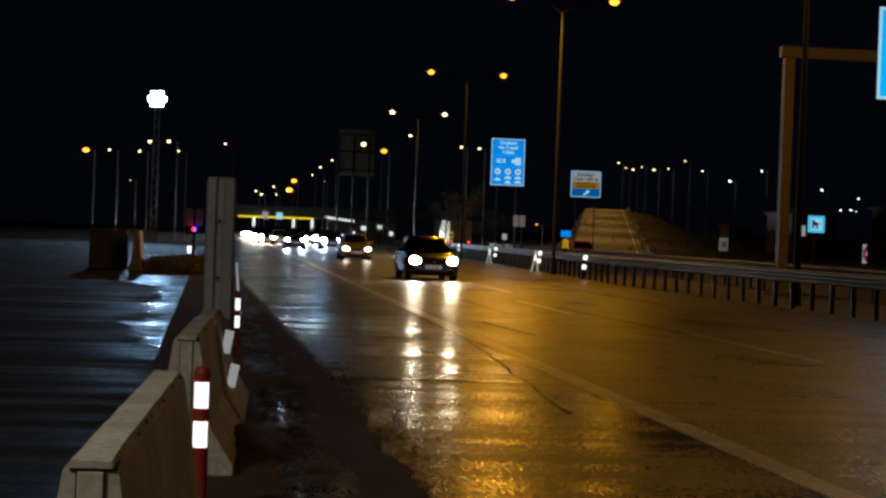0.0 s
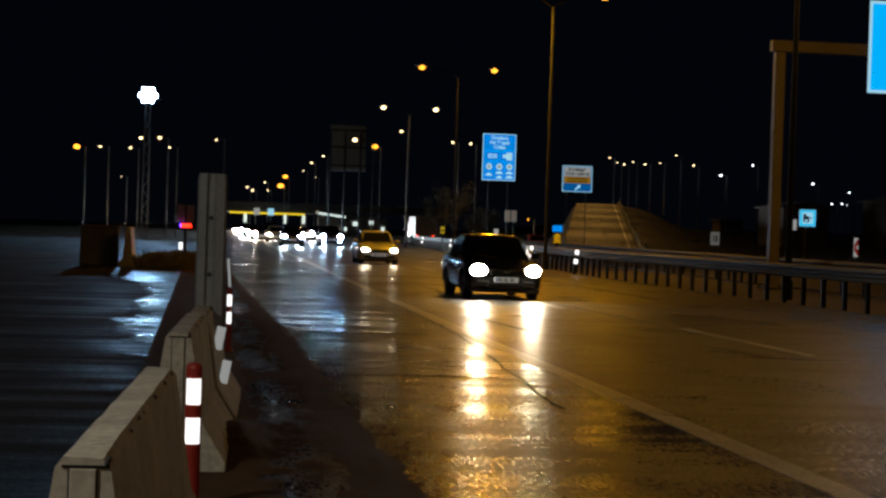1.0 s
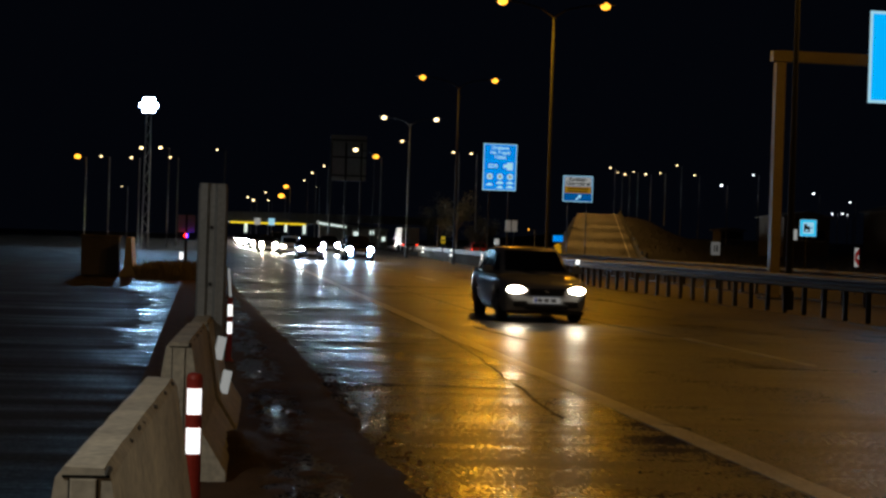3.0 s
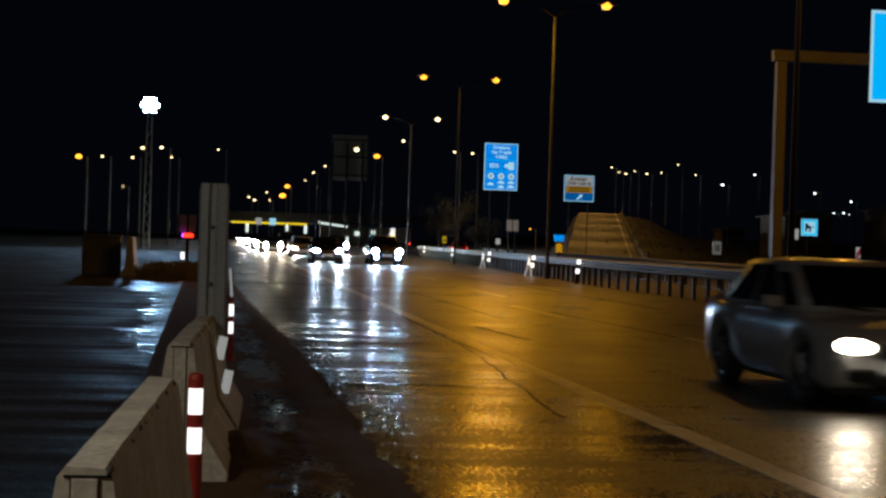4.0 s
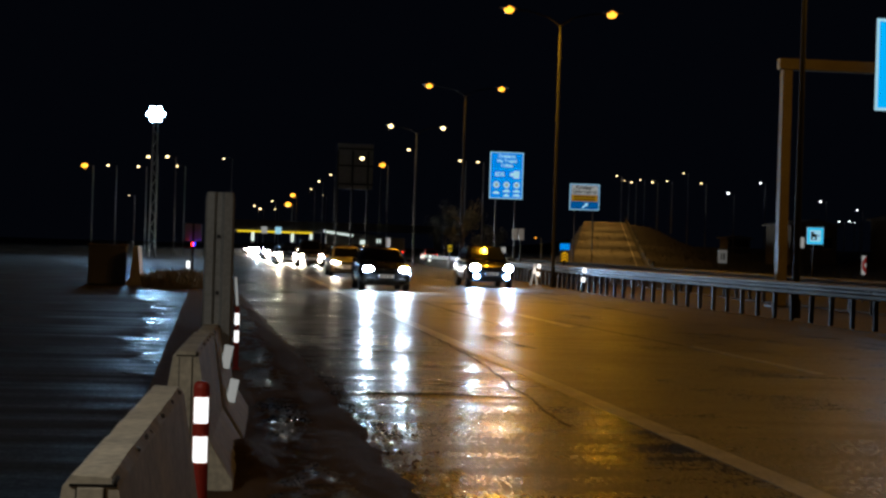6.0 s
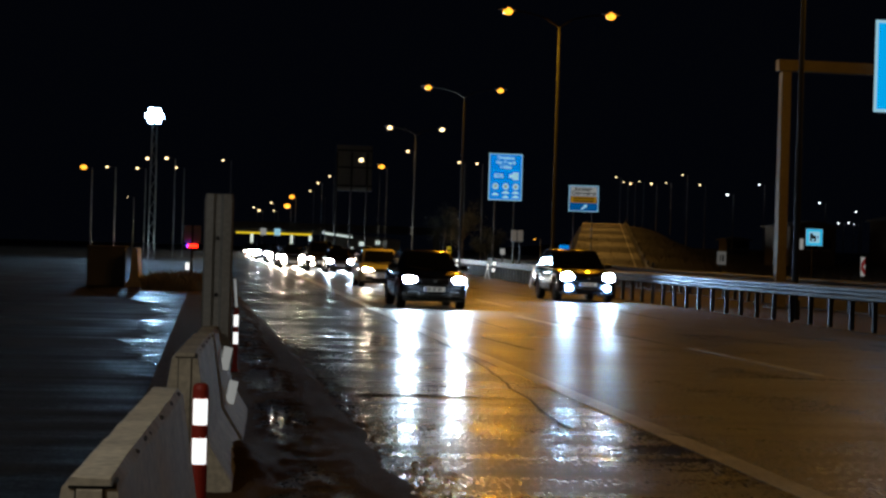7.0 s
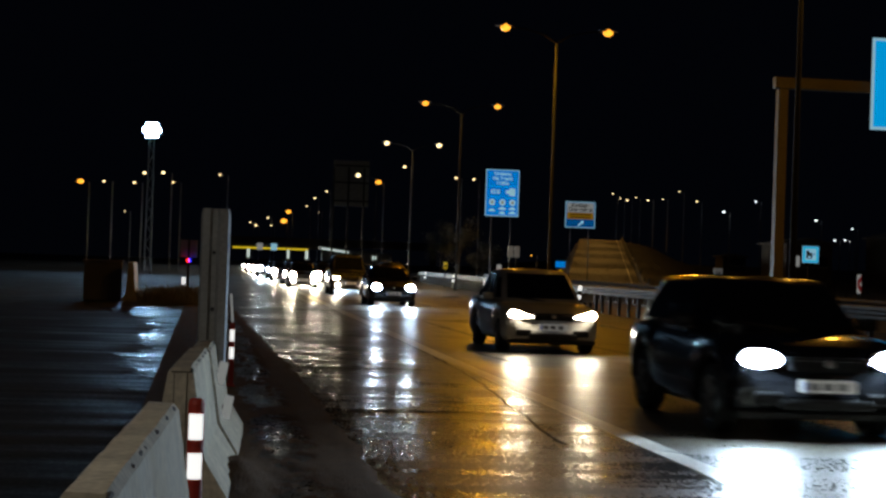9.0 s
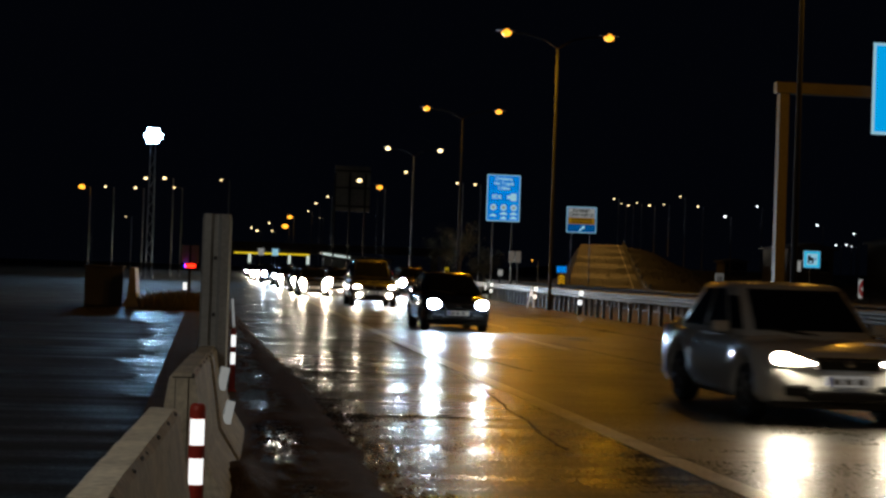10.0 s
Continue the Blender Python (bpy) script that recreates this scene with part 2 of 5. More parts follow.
def text(body, size, mat, parent, place, label="", name="lettering"):
    cu = bpy.data.curves.new(name, "FONT")
    cu.body, cu.size, cu.align_x, cu.align_y, cu.extrude, cu.offset = body, size, "CENTER", "CENTER", 0.004, 0.03 * size
    cu.materials.append(mat)
    ob = new(name, cu)
    ob.parent, ob.matrix_basis = parent, place
    return tagged(ob, label)


# ---- ground and roads ----
def ramp_left(y):
    return 32.4 + (y - 150) * 0.233


def ramp_z(y):
    """Height of the slip road: it climbs to a crest."""
    return min(max((y - 146) * 0.053, 0), 6.75)


def hill(x, y):
    """Height of the land: flat by the road, rising behind the slip road."""
    up = ramp_z(y)
    s = min(max((x - ramp_left(y) + 2.2) / 2.0, 0), 1)
    bank = min(max((x - 30 - max(0, y - 90) * 0.05) / 30, 0), 1) * 1.3
    s *= 1 - 0.5 * min(max((x - ramp_left(y) - 8.5) / 9, 0), 1)
    return max(up * s * s * (3 - 2 * s), bank * min(max((y - 40) / 40, 0), 1))


def build_ground():
    bm = B()
    xs = [-1500, -600, -200, -80, -30, 10, 14] + [16 + 3 * i for i in range(45)] + [180, 260, 500, 1500]
    ys = [-400, -100, 0, 40] + [50 + 5 * i for i in range(72)] + [450, 600, 1000, 2500]
    grid = [[bm.verts.new((x, y, hill(x, y) - 0.06 - (0.3 * abs(noise.noise((x * 0.15, y * 0.15, 0))) if x > 26 and y > 60 else 0))) for x in xs] for y in ys]
    for a, b in zip(grid, grid[1:]):
        for i in range(len(xs) - 1):
            bm.faces.new((a[i], a[i + 1], b[i + 1], b[i]))
    tagged(part("ground", bm, M_GROUND, smooth=True), "bare brown earth by the motorway at night", "ground", kind="structure")


def strip(name, mat, edges, label, thick=0.05, z=0.0, category="road"):
    """A slab between a left and a right edge: rows of y, left x, right x and height."""
    bm = B()
    loft(bm, [[(a, y, z + h), (b, y, z + h), (b, y, z + h - thick), (a, y, z + h - thick)] for y, a, b, h in edges])
    return tagged(part(name, bm, mat), label, category, kind="structure")


def rail_x(y):
    return 14.35 + max(0, y - 60) * 0.061


build_ground()
strip("road", M_LANE, [(y, 3.8, rail_x(y) - 0.15, 0) for y in (-120, 0, 60, 100, 160, 300, 480)], "damp grey asphalt lanes of a motorway lit by sodium lamps")
def wet_lanes():
    """The nearest stretch of the lanes, laid smoother and holding water up to a ragged joint across them."""
    bm = B()
    rows = []
    for i in range(90):
        x = 4.02 + i * 0.1137
        edge = 13.75 + 0.10 * noise.noise((x * 0.7, 2, 0)) + 0.07 * noise.noise((x * 4, 5, 0)) - 0.03 * (x - 4)
        rows.append([(x, -120, 0.0025), (x, edge, 0.0025), (x, edge, -0.03), (x, -120, -0.03)])
    loft(bm, rows)
    tagged(part("wet_road", bm, M_WETLANE), "smoother rain-wet asphalt stretch of the lanes", "road", kind="structure")


wet_lanes()
strip("road_shoulder", M_SHOULDER, [(y, 0.2, 3.8, 0) for y in (-120, 480)], "rain-wet dark asphalt shoulder with ripples across it")
strip("puddle_bed", M_WETGRAVEL, [(y, 0.22, 1.2, 0.006) for y in (-24, 32)], "wet gravel shining in the hollows of the verge", category="verge")
def gutter_edge(y):
    """The ragged left rim of the wet gutter."""
    return (-0.95 - max(0, min(1, (y - 40) / 12)) * 2.4 + 0.5 * noise.noise((y * 0.18, 1, 0)) + 0.75 * noise.noise((y * 0.9, 4, 0))
            + 0.45 * noise.noise((y * 2.6, 7, 0)) + max(0, (22.8 - y) / 5))


strip("yard_gutter", M_GUTTER, [(y * 0.2, min(gutter_edge(y * 0.2), 0.1), 0.2, 0.005) for y in range(90, 390)], "shining wet asphalt gutter behind the barriers")
strip("yard", M_YARD, [(y, -60, 0.2, 0) for y in (-120, 480)], "wet dark asphalt yard with shining puddles")
strip("opposite_road", M_DRY, [(y, rail_x(y) + 5.5, rail_x(y) + 14, 0) for y in (-60, 60, 140, 480)], "asphalt carriageway behind two guard rails")
strip("slip_road", M_PALEROAD, [(y, ramp_left(y), ramp_left(y) + 7.0, ramp_z(y) + 0.12) for y in (128, 146, 200, 250, 273.5, 300, 340)],
      "dry slip road climbing a hill under sodium lamps", thick=0.3)
for off in (6.2,):
    strip("lane_line", M_PAINT, [(y, ramp_left(y) + off, ramp_left(y) + off + 0.15, ramp_z(y) + 0.13) for y in (135, 146, 200, 273)], "white edge line on the slip road", 0.008, category="road marking")


def build_lines():
    bm = B()
    rows = []
    for i in range(120):
        y = 4 + i * 1.6
        x = 3.89 + max(0, y - 10) * 0.006 + max(0, y - 26) * 0.007
        rows.append([(x - 0.11 + 0.012 * noise.noise((y * 2, 0, 1)), y, 0.005), (x + 0.11 + 0.012 * noise.noise((y * 2, 5, 1)), y, 0.005),
                     (x + 0.11, y, -0.01), (x - 0.11, y, -0.01)])
    loft(bm, rows)
    tagged(part("edge_line", bm, M_PAINT), "worn white edge line on wet asphalt", "road marking", kind="structure")
    for y0, y1, x in ((21.6, 27.6, 8.1), (34, 40, 7.4), (46.5, 52.5, 8.4), (64, 70, 8.9), (82, 88, 9.3), (9, 15, 8.1)):
        bm = B()
        box(bm, x - 0.07, x + 0.07, y0, y1, -0.01, 0.005)
        tagged(part("lane_dash", bm, M_PAINT), "worn white lane dash on damp asphalt", "road marking", "lane dashes", kind="structure")


build_lines()


def tar_seam(pts, w, label="dark tar seam in the asphalt"):
    bm = B()
    rows = []
    for (xa, ya), (xb, yb) in zip(pts, pts[1:]):
        n = max(2, int(math.hypot(xb - xa, yb - ya) / 0.25))
        for i in range(n):
            rows.append((xa + (xb - xa) * i / n, ya + (yb - ya) * i / n))
    rows.append(pts[-1])
    d = Vector((pts[-1][0] - pts[0][0], pts[-1][1] - pts[0][1], 0)).normalized()
    side = Vector((-d.y, d.x, 0))
    secs = []
    for x, y in rows:
        k = w * (0.7 + 0.6 * noise.noise((x * 3, y * 3, 0)))
        c = Vector((x, y, 0)) + side * 0.05 * noise.noise((x * 1.3, y * 1.3, 4))
        secs.append([c - side * k + Vector((0, 0, -0.01)), c - side * k * 0.6 + Vector((0, 0, 0.006)), c + side * k * 0.6 + Vector((0, 0, 0.006)), c + side * k + Vector((0, 0, -0.01))])
    loft(bm, secs)
    tagged(part("tar_seam", bm, M_TAR), label, "road seam", "tar seams", kind="structure")


tar_seam([(3.92, 36), (3.84, 28), (3.70, 23), (3.50, 20), (3.30, 17), (3.16, 15), (3.13, 14.3)], 0.027)
for y, x0, x1 in ((35.2, 0.5, 3.5), (41, 0.8, 3.4), (24.3, 1.4, 3.3), (17.3, 1.5, 3.1), (47, 4.2, 8.0)):
    tar_seam([(x0, y), ((x0 + x1) / 2, y + 0.1), (x1, y - 0.05)], 0.07)


tar_seam([(1.2, 53.2), (4, 53.6), (8.2, 54.4)], 0.45, "dark patched strip across the asphalt")
tar_seam([(4.85, 29.6), (4.9, 28.2), (5.1, 26.0)], 0.06)
tar_seam([(7.7, 37), (7.8, 33), (7.85, 31), (8.0, 27.8)], 0.035)
tar_seam([(5.9, 60), (6.0, 44), (5.9, 33)], 0.04)
tar_seam([(11.0, 75), (11.2, 58), (11.1, 40)], 0.05)
tar_seam([(3.93, 14.0), (4.1, 13.7)], 0.04)


def build_debris():
    """Gravel and lumps of mud washed on to the wet shoulder."""
    rnd = random.Random(21)
    bm = B()
    for i in range(1500):
        y = 8.5 + 17 * rnd.random() ** 1.5
        x = 1.3 + abs(rnd.gauss(0, 0.24)) if i % 7 else rnd.uniform(1.3, 3.6)
        r = rnd.uniform(0.003, 0.009) if i % 30 else rnd.uniform(0.010, 0.017)
        m = Matrix.Translation((x, y, r * 0.3)) @ Euler((rnd.random() * 6, rnd.random() * 6, rnd.random() * 6)).to_matrix().to_4x4() @ Matrix.Diagonal((r * 1.3, r, r * 0.7, 1))
        bmesh.ops.create_icosphere(bm, subdivisions=1, radius=1, matrix=m)
    tagged(part("gravel", bm, M_DIRT), "dark gravel and mud crumbs on wet asphalt", "gravel", kind="stuff")


build_debris()


def build_verge():
    """Mud and sand along the barriers, with an uneven rim and hollows where water stands."""
    bm = B()
    nx, y0 = 46, 3.0
    rows = []
    ys = [-24 + 0.6 * i for i in range(45)] + [y0 + 0.09 * i for i in range(300)] + [30 + 0.6 * i for i in range(80)]
    for y in ys:
        edge = 1.36 + 0.10 * noise.noise((y * 0.9, 3, 0)) + 0.07 * noise.noise((y * 4.0, 9, 0)) + 0.05 * noise.noise((y * 11, 2, 5)) - max(0, y - 22) * 0.012
        row = []
        for i in range(nx):
            u = i / (nx - 1)
            x = -0.55 + u * (edge + 0.55)
            h = 0.020 + 0.007 * noise.noise((x * 2.2, y * 0.8, 0)) + 0.006 * noise.noise((x * 9, y * 6, 2)) + 0.006 * noise.noise((x * 30, y * 22, 2))
            pool = math.exp(-((x - 0.68) / 0.2) ** 2) * max(0, 0.9 + 1.1 * noise.noise((y * 0.45, 7, 0))) * (0.55 + 0.9 * noise.noise((x * 7, y * 3.5, 8)) + 0.7 * noise.noise((x * 24, y * 13, 1))) * 0.066
            h += 0.12 * math.exp(-((x - 0.24) / 0.2) ** 2 - ((y - 11.6) / 0.8) ** 2) * (1 + 0.5 * noise.noise((x * 7, y * 5, 3)))
            h -= pool + 0.04 * max(0, (u - 0.93) / 0.07)
            row.append(bm.verts.new((x, y, h)))
        rows.append(row)
    for a, b in zip(rows, rows[1:]):
        for i in range(nx - 1):
            bm.faces.new((a[i], a[i + 1], b[i + 1], b[i]))
    tagged(part("dirt_verge", bm, M_DIRT, smooth=True), "brown mud and sand strip with small puddles beside the barriers", "verge", kind="structure")


build_verge()


def ramp_wall():
    """A low concrete kerb wall with stub posts along the outer side of the slip road."""
    t = thing("ramp_wall", "low concrete wall along the slip road", "wall")
    bm = B()
    loft(bm, [[(ramp_left(y) + 7.1 + d, y, ramp_z(y) + z) for d, z in ((0, -0.3), (0.3, -0.3), (0.25, 0.7), (0.05, 0.7))] for y in (132, 146, 170, 210, 250, 273, 290)])
    part("wall", bm, M_BLOCK, t)
    for i in range(12):
        y = 136 + i * 12.5
        bm = B()
        box(bm, -0.06, 0.06, -0.06, 0.06, 0, 0.4, 0.01)
        part("stub_post", bm, M_POST, t, place=pose(ramp_left(y) + 7.25, y, ramp_z(y) + 0.68))


ramp_wall()


# ---- barriers on the verge ----
def barrier_mesh(length=3.0, h=0.85):
    bm = B()
    prof = [(-0.30, 0), (-0.30, 0.08), (-0.16, 0.30), (-0.078, h - 0.03), (-0.055, h), (0.055, h), (0.078, h - 0.03), (0.16, 0.30), (0.30, 0.08), (0.30, 0)]
    secs = []
    n = 24
    for i in range(n + 1):
        y = length * i / n
        s = 0.985 if i in (0, n) else 1.0
        secs.append([(x * s + 0.004 * noise.noise((y * 3, z * 4, x)), y, z * (1 if s == 1 else 0.995) + (0.006 * noise.noise((y * 4, x * 9, 2)) if z > 0.5 else 0)) for x, z in prof])
    loft(bm, secs)
    return bm


def jersey_barrier(x, y, turn, length=3.0, label="cream concrete road barrier with chipped top edge"):
    t = thing("concrete_barrier", label, "barrier", "concrete barriers on the verge", pose(x, y, 0, 0, 0, turn))
    part("body", barrier_mesh(length), M_CONCRETE, t)
    bm = B()
    box(bm, -0.036, 0.036, -0.007, 0.02, 0.0, 0.815, 0.003)
    part("end_key", bm, M_CONCRETE, t, "ribbed joint on the barrier's end")
    for x0, x1, z0, z1 in ((-0.041, -0.037, 0.0, 0.815), (0.037, 0.041, 0.0, 0.815), (-0.058, 0.072, 0.818, 0.825)):
        bm = B()
        box(bm, x0, x1, -0.004, 0.01, z0, z1)
        part("joint", bm, M_TAR, t, "dark open joint")
    rnd = random.Random(int(length * 100 + y * 10))
    for yy in (0.03, length * 0.22, length * 0.36, length * 0.41, length * 0.58, length * 0.77, length * 0.93):
        bm = B()
        bmesh.ops.create_icosphere(bm, subdivisions=2, radius=1, matrix=Matrix.Translation((0.063, yy + rnd.uniform(-0.04, 0.1), 0.833)) @ Matrix.Diagonal((rnd.uniform(0.008, 0.013), rnd.uniform(0.012, 0.08), rnd.uniform(0.007, 0.014), 1)))
        for v in bm.verts:
            v.co += Vector((noise.noise(v.co * 60), noise.noise(v.co * 60 + Vector((5, 0, 0))), noise.noise(v.co * 50))) * 0.005
        part("chip", bm, M_BLOCK, t, "dark chipped edge")
    return t


jersey_barrier(-0.30, 4.75, -2.6)
jersey_barrier(-0.11, 10.2, -2.3, 2.3, "cream concrete road barrier behind a red delineator")
jersey_barrier(0.0, 12.6, -2.3, 2.3, "cream concrete road barrier beside a grey steel panel")


def delineator(x, y, h=0.75, r=0.043, lean=0.0):
    t = thing("delineator_post", "red plastic delineator post with two white reflective bands", "traffic post", "red delineators", pose(x, y, 0, 0, lean, 0))
    bm = B()
    secs = []
    for z, k in ((0, 1.9), (0.03, 1.8), (0.05, 1.05), (h - 0.03, 1.0), (h - 0.008, 0.85), (h, 0.55)):
        secs.append([(r * k * math.cos(a), r * k * math.sin(a), z) for a in [2 * math.pi * i / 16 for i in range(16)]])
    loft(bm, secs)
    part("post", bm, M_RED, t, smooth=False)
    for z0 in (h - 0.215, h - 0.42):
        bm = B()
        secs = [[((r + d) * math.sin(a), -(r + d) * math.cos(a), z) for d, a in [(0.004, radians(-52 + 13 * i)) for i in range(9)] + [(-0.004, radians(52 - 13 * i)) for i in range(9)]] for z in (z0, z0 + 0.135)]
        loft(bm, secs)
        part("reflective_band", bm, M_REFLECT, t, "white reflective band")
    return t


t = thing("marker_post", "thin pale marker post leaning beside the shoulder", "traffic post", "", pose(0.62, 33, 0, 0, -5, 0))
bm = B()
box(bm, -0.025, 0.025, -0.02, 0.02, 0, 0.86, 0.006)
part("post", bm, M_SIGNBACK, t)
bm = B()
box(bm, -0.022, 0.022, -0.026, -0.019, 0.3, 0.84)
part("reflector", bm, M_PALE, t, "pale reflective strip")
delineator(-0.01, 8.96, 0.77)
delineator(0.36, 20, 0.76, 0.030)


def steel_panel():
    t = thing("steel_panel", "upright grey steel panel with folded ribs and rounded top", "road panel", place=pose(0.09, 13.6, 0, 0, 0, 0))
    bm = B()
    xs = [(-0.12, 0.0), (-0.108, -0.035), (-0.05, -0.04), (-0.03, 0.005), (0.01, 0.005), (0.03, -0.04), (0.095, -0.035), (0.112, 0.0)]
    rows = []
    for z in [0.5 + i * 0.1 for i in range(14)] + [1.85, 1.875, 1.893, 1.9]:
        k = 1.0 if z < 1.86 else 1 - (z - 1.85) * 1.6
        front = [(x * k, y, z) for x, y in xs]
        rows.append(front + [(x * k, y + 0.012, z) for x, y in reversed(xs)])
    loft(bm, rows)
    part("sheet", bm, M_PANEL, t)
    bm = B()
    box(bm, -0.085, 0.02, 0.02, 0.09, 0, 1.4, 0.006)
    part("stake", bm, M_POST, t, "steel stake behind the panel")
    for z in (0.75, 1.1, 1.55):
        bm = B()
        tube(bm, (-0.01, -0.012, z), (-0.01, 0.02, z), 0.016, sides=6)
        part("bolt", bm, M_STEEL, t)
    return t


steel_panel()
# two glowing plates stand in for bright lit patches on the barrier's side
for z, dx in ((0.36, 0.0), (0.62, -0.05)):
    t = thing("reflector_plate", "white glowing plate standing in for a lit patch on the concrete barrier", "reflector", "plates on the barrier")
    bm = B()
    box(bm, -0.035, 0.035, -0.01, 0.004, -0.09, 0.09, 0.003)
    part("plate", bm, M_PALE, t)
    bm = B()
    box(bm, -0.03, 0.03, 0.004, 0.05, -0.02, 0.02)
    part("bracket", bm, M_POST, t)
    t.matrix_basis = pose(0.22 + dx, 13.2, z, -8, 12, 10)


# ---- guard rails ----
def w_beam(bm, pts, z_top):
    """A W-section steel beam along points in plan."""
    prof = [(0.0, 0), (-0.07, -0.03), (-0.08, -0.09), (-0.005, -0.13), (-0.005, -0.18), (-0.08, -0.22), (-0.07, -0.28), (0.0, -0.31)]
    secs = []
    for x, y in pts:
        secs.append([(x + a, y, z_top + b) for a, b in prof] + [(x + a + 0.012, y, z_top + b) for a, b in reversed(prof)])
    loft(bm, secs)


def guard_rail(f, y0, y1, step, label, bay=8, z_top=0.98):
    """Beams in bays and a post every step."""
    t = thing("guard_rail", label, "guard rail", "guard rails")
    y, k = y0, 0
    post = B()
    box(post, -0.055, 0.055, -0.035, 0.035, 0, z_top - 0.02, 0.008)
    first = part("post", post, M_POST, t)
    posts = [first]
    n = int((y1 - y0) / step)
    for i in range(n):
        ob = first if i == 0 else first.copy()
        if i:
            scene.collection.objects.link(ob)
        yy = y0 + i * step
        ob.matrix_basis = pose(f(yy) + 0.10, yy, 0, 0, random.uniform(-1.5, 1.5), random.uniform(-4, 4))
    while y < y1 - 0.1:
        bm = B()
        e = min(y + bay * step, y1)
        w_beam(bm, [(f(v), v) for v in (y, (y + e) / 2, e + 0.12)], z_top + 0.004 * (k % 2))
        part("beam", bm, M_STEEL, t)
        y, k = e, k + 1
    return t


guard_rail(rail_x, 14, 162, 1.33, "galvanised steel guard rail on close-set posts beside the lanes")
guard_rail(lambda y: 18.2 + max(0, y - 40) * 0.07, 36, 160, 2.0, "dark steel guard rail along the far side of the median", 4, 0.99)
for i, (x, y) in enumerate(((rail_x(65) - 0.35, 64), (15.08, 77), (rail_x(96) - 0.3, 96), (rail_x(124) - 0.3, 122), (rail_x(150) - 0.3, 150))):
    t = thing("rail_delineator", "slim delineator post with white reflectors before the guard rail", "traffic post", "delineators at the rail", pose(x, y, 0, 0, 6, 0))
    bm = B()
    box(bm, -0.05, 0.05, -0.02, 0.02, 0, 0.95, 0.01)
    part("post", bm, M_BLACK if i % 2 == 0 else M_SIGNBACK, t)
    for z in (0.42, 0.78):
        bm = B()
        box(bm, -0.075, 0.075, -0.032, -0.018, z, z + 0.17, 0.01)
        part("reflector", bm, M_REFLECT, t, "white reflector")
for x, y, lean in ((14.5, 75.5, 13), (14.95, 76.2, -10), (15.4, 93.5, 13), (15.8, 94.3, -10)):
    t = thing("leaning_marker", "slim white reflective marker leaning on the guard rail", "traffic post", "markers at the rail", pose(x, y, 0, 0, lean, 0))
    bm = B()
    box(bm, -0.035, 0.035, -0.015, 0.015, 0, 0.98, 0.008)
    part("post", bm, M_PALE, t)
    bm = B()
    box(bm, -0.022, 0.022, -0.024, -0.013, 0.55, 0.85, 0.003)
    part("reflector", bm, M_REFLECT, t, "white reflective strip")


# ---- lamps ----
def street_lamp(x, y, h, arms, lens, lit=(0.0, 0.0), label="tall grey steel street lamp with two sodium heads", reach=2.27, base=0.0, r=0.082, head=1.0, colour=SODIUM):
    t = thing("street_lamp", label, "street lamp", "street lamps", pose(x, y, base))
    bm = B()
    tube(bm, (0, 0, 0), (0, 0, h - 0.6), r, r * 0.5, 10)
    part("pole", bm, M_POLE, t, smooth=False)
    bm = B()
    tube(bm, (0, 0, 0), (0, 0, 0.5), r * 1.45, r * 1.4, 10)
    part("base_sleeve", bm, M_POLE, t)
    for s in arms:
        bm = B()
        pts = [(0, 0, h - 0.62), (s * reach * 0.25, 0, h - 0.25), (s * reach * 0.6, 0, h - 0.05), (s * (reach - 0.3), 0, h)]
        for a, b in zip(pts, pts[1:]):
            tube(bm, a, b, 0.035, 0.032, 6)
        part("arm", bm, M_BLACK, t)
        bm = B()
        loft(bm, [[(s * (reach - 0.4 + u * 0.85), w * c, h + 0.03 + 0.11 * d * k) for c, d in ((-1, 0), (-0.7, 0.8), (0, 1), (0.7, 0.8), (1, 0), (0, -0.2))]
                  for u, w, k in ((0, 0.07, 0.6), (0.3, 0.16, 1), (0.8, 0.16, 1), (1, 0.06, 0.5))])
        head_ob = part("lamp_head", bm, M_SIGNBACK, t)
        bm = B()
        bmesh.ops.create_uvsphere(bm, u_segments=10, v_segments=6, radius=0.2 * head)
        bmesh.ops.scale(bm, vec=(1.12, 1.0, 0.85), verts=bm.verts)
        part("lens", bm, lens, head_ob, "glowing lens", place=pose(s * reach, 0, h - 0.02))
        power = lit[0] if s < 0 else lit[1]
        if power:
            lamp(x + s * reach, y, base + h - 0.25, power, colour, 0.5)
    return t


# the heads over the lanes and over the far carriageway are of unequal power, tuned to the brightness wanted
LIT = 1150
# unseen lamps at y -18 and 12 carry the row on, added to light the barriers
street_lamp(15.3, -18, 11.95, (-1, 1), M_SOD, (LIT * 0.30, LIT * 0.15), colour=(1.0, 0.64, 0.27))
street_lamp(15.3, 12, 11.95, (-1, 1), M_SOD, (LIT * 0.03, LIT * 0.03))
# heads out of view, added to light the gantry and the near lanes
street_lamp(15.2, 42.5, 11.95, (-1, 1), M_SOD, (LIT * 0.11, LIT * 0.28), r=0.1, colour=GOLD)
street_lamp(14.8, 72, 11.95, (-1, 1), M_SOD, (LIT * 1.45, LIT * 0.35))
street_lamp(16.4, 110, 12.2, (-1, 1), M_SOD, (LIT * 0.12, LIT * 0.3), reach=2.4)
street_lamp(17.5, 145, 12.0, (-1, 1), M_WARM, (LIT * 0.25, LIT * 0.25), colour=WARM)
street_lamp(20.0, 200, 12.0, (-1,), M_WARM, head=1.3)


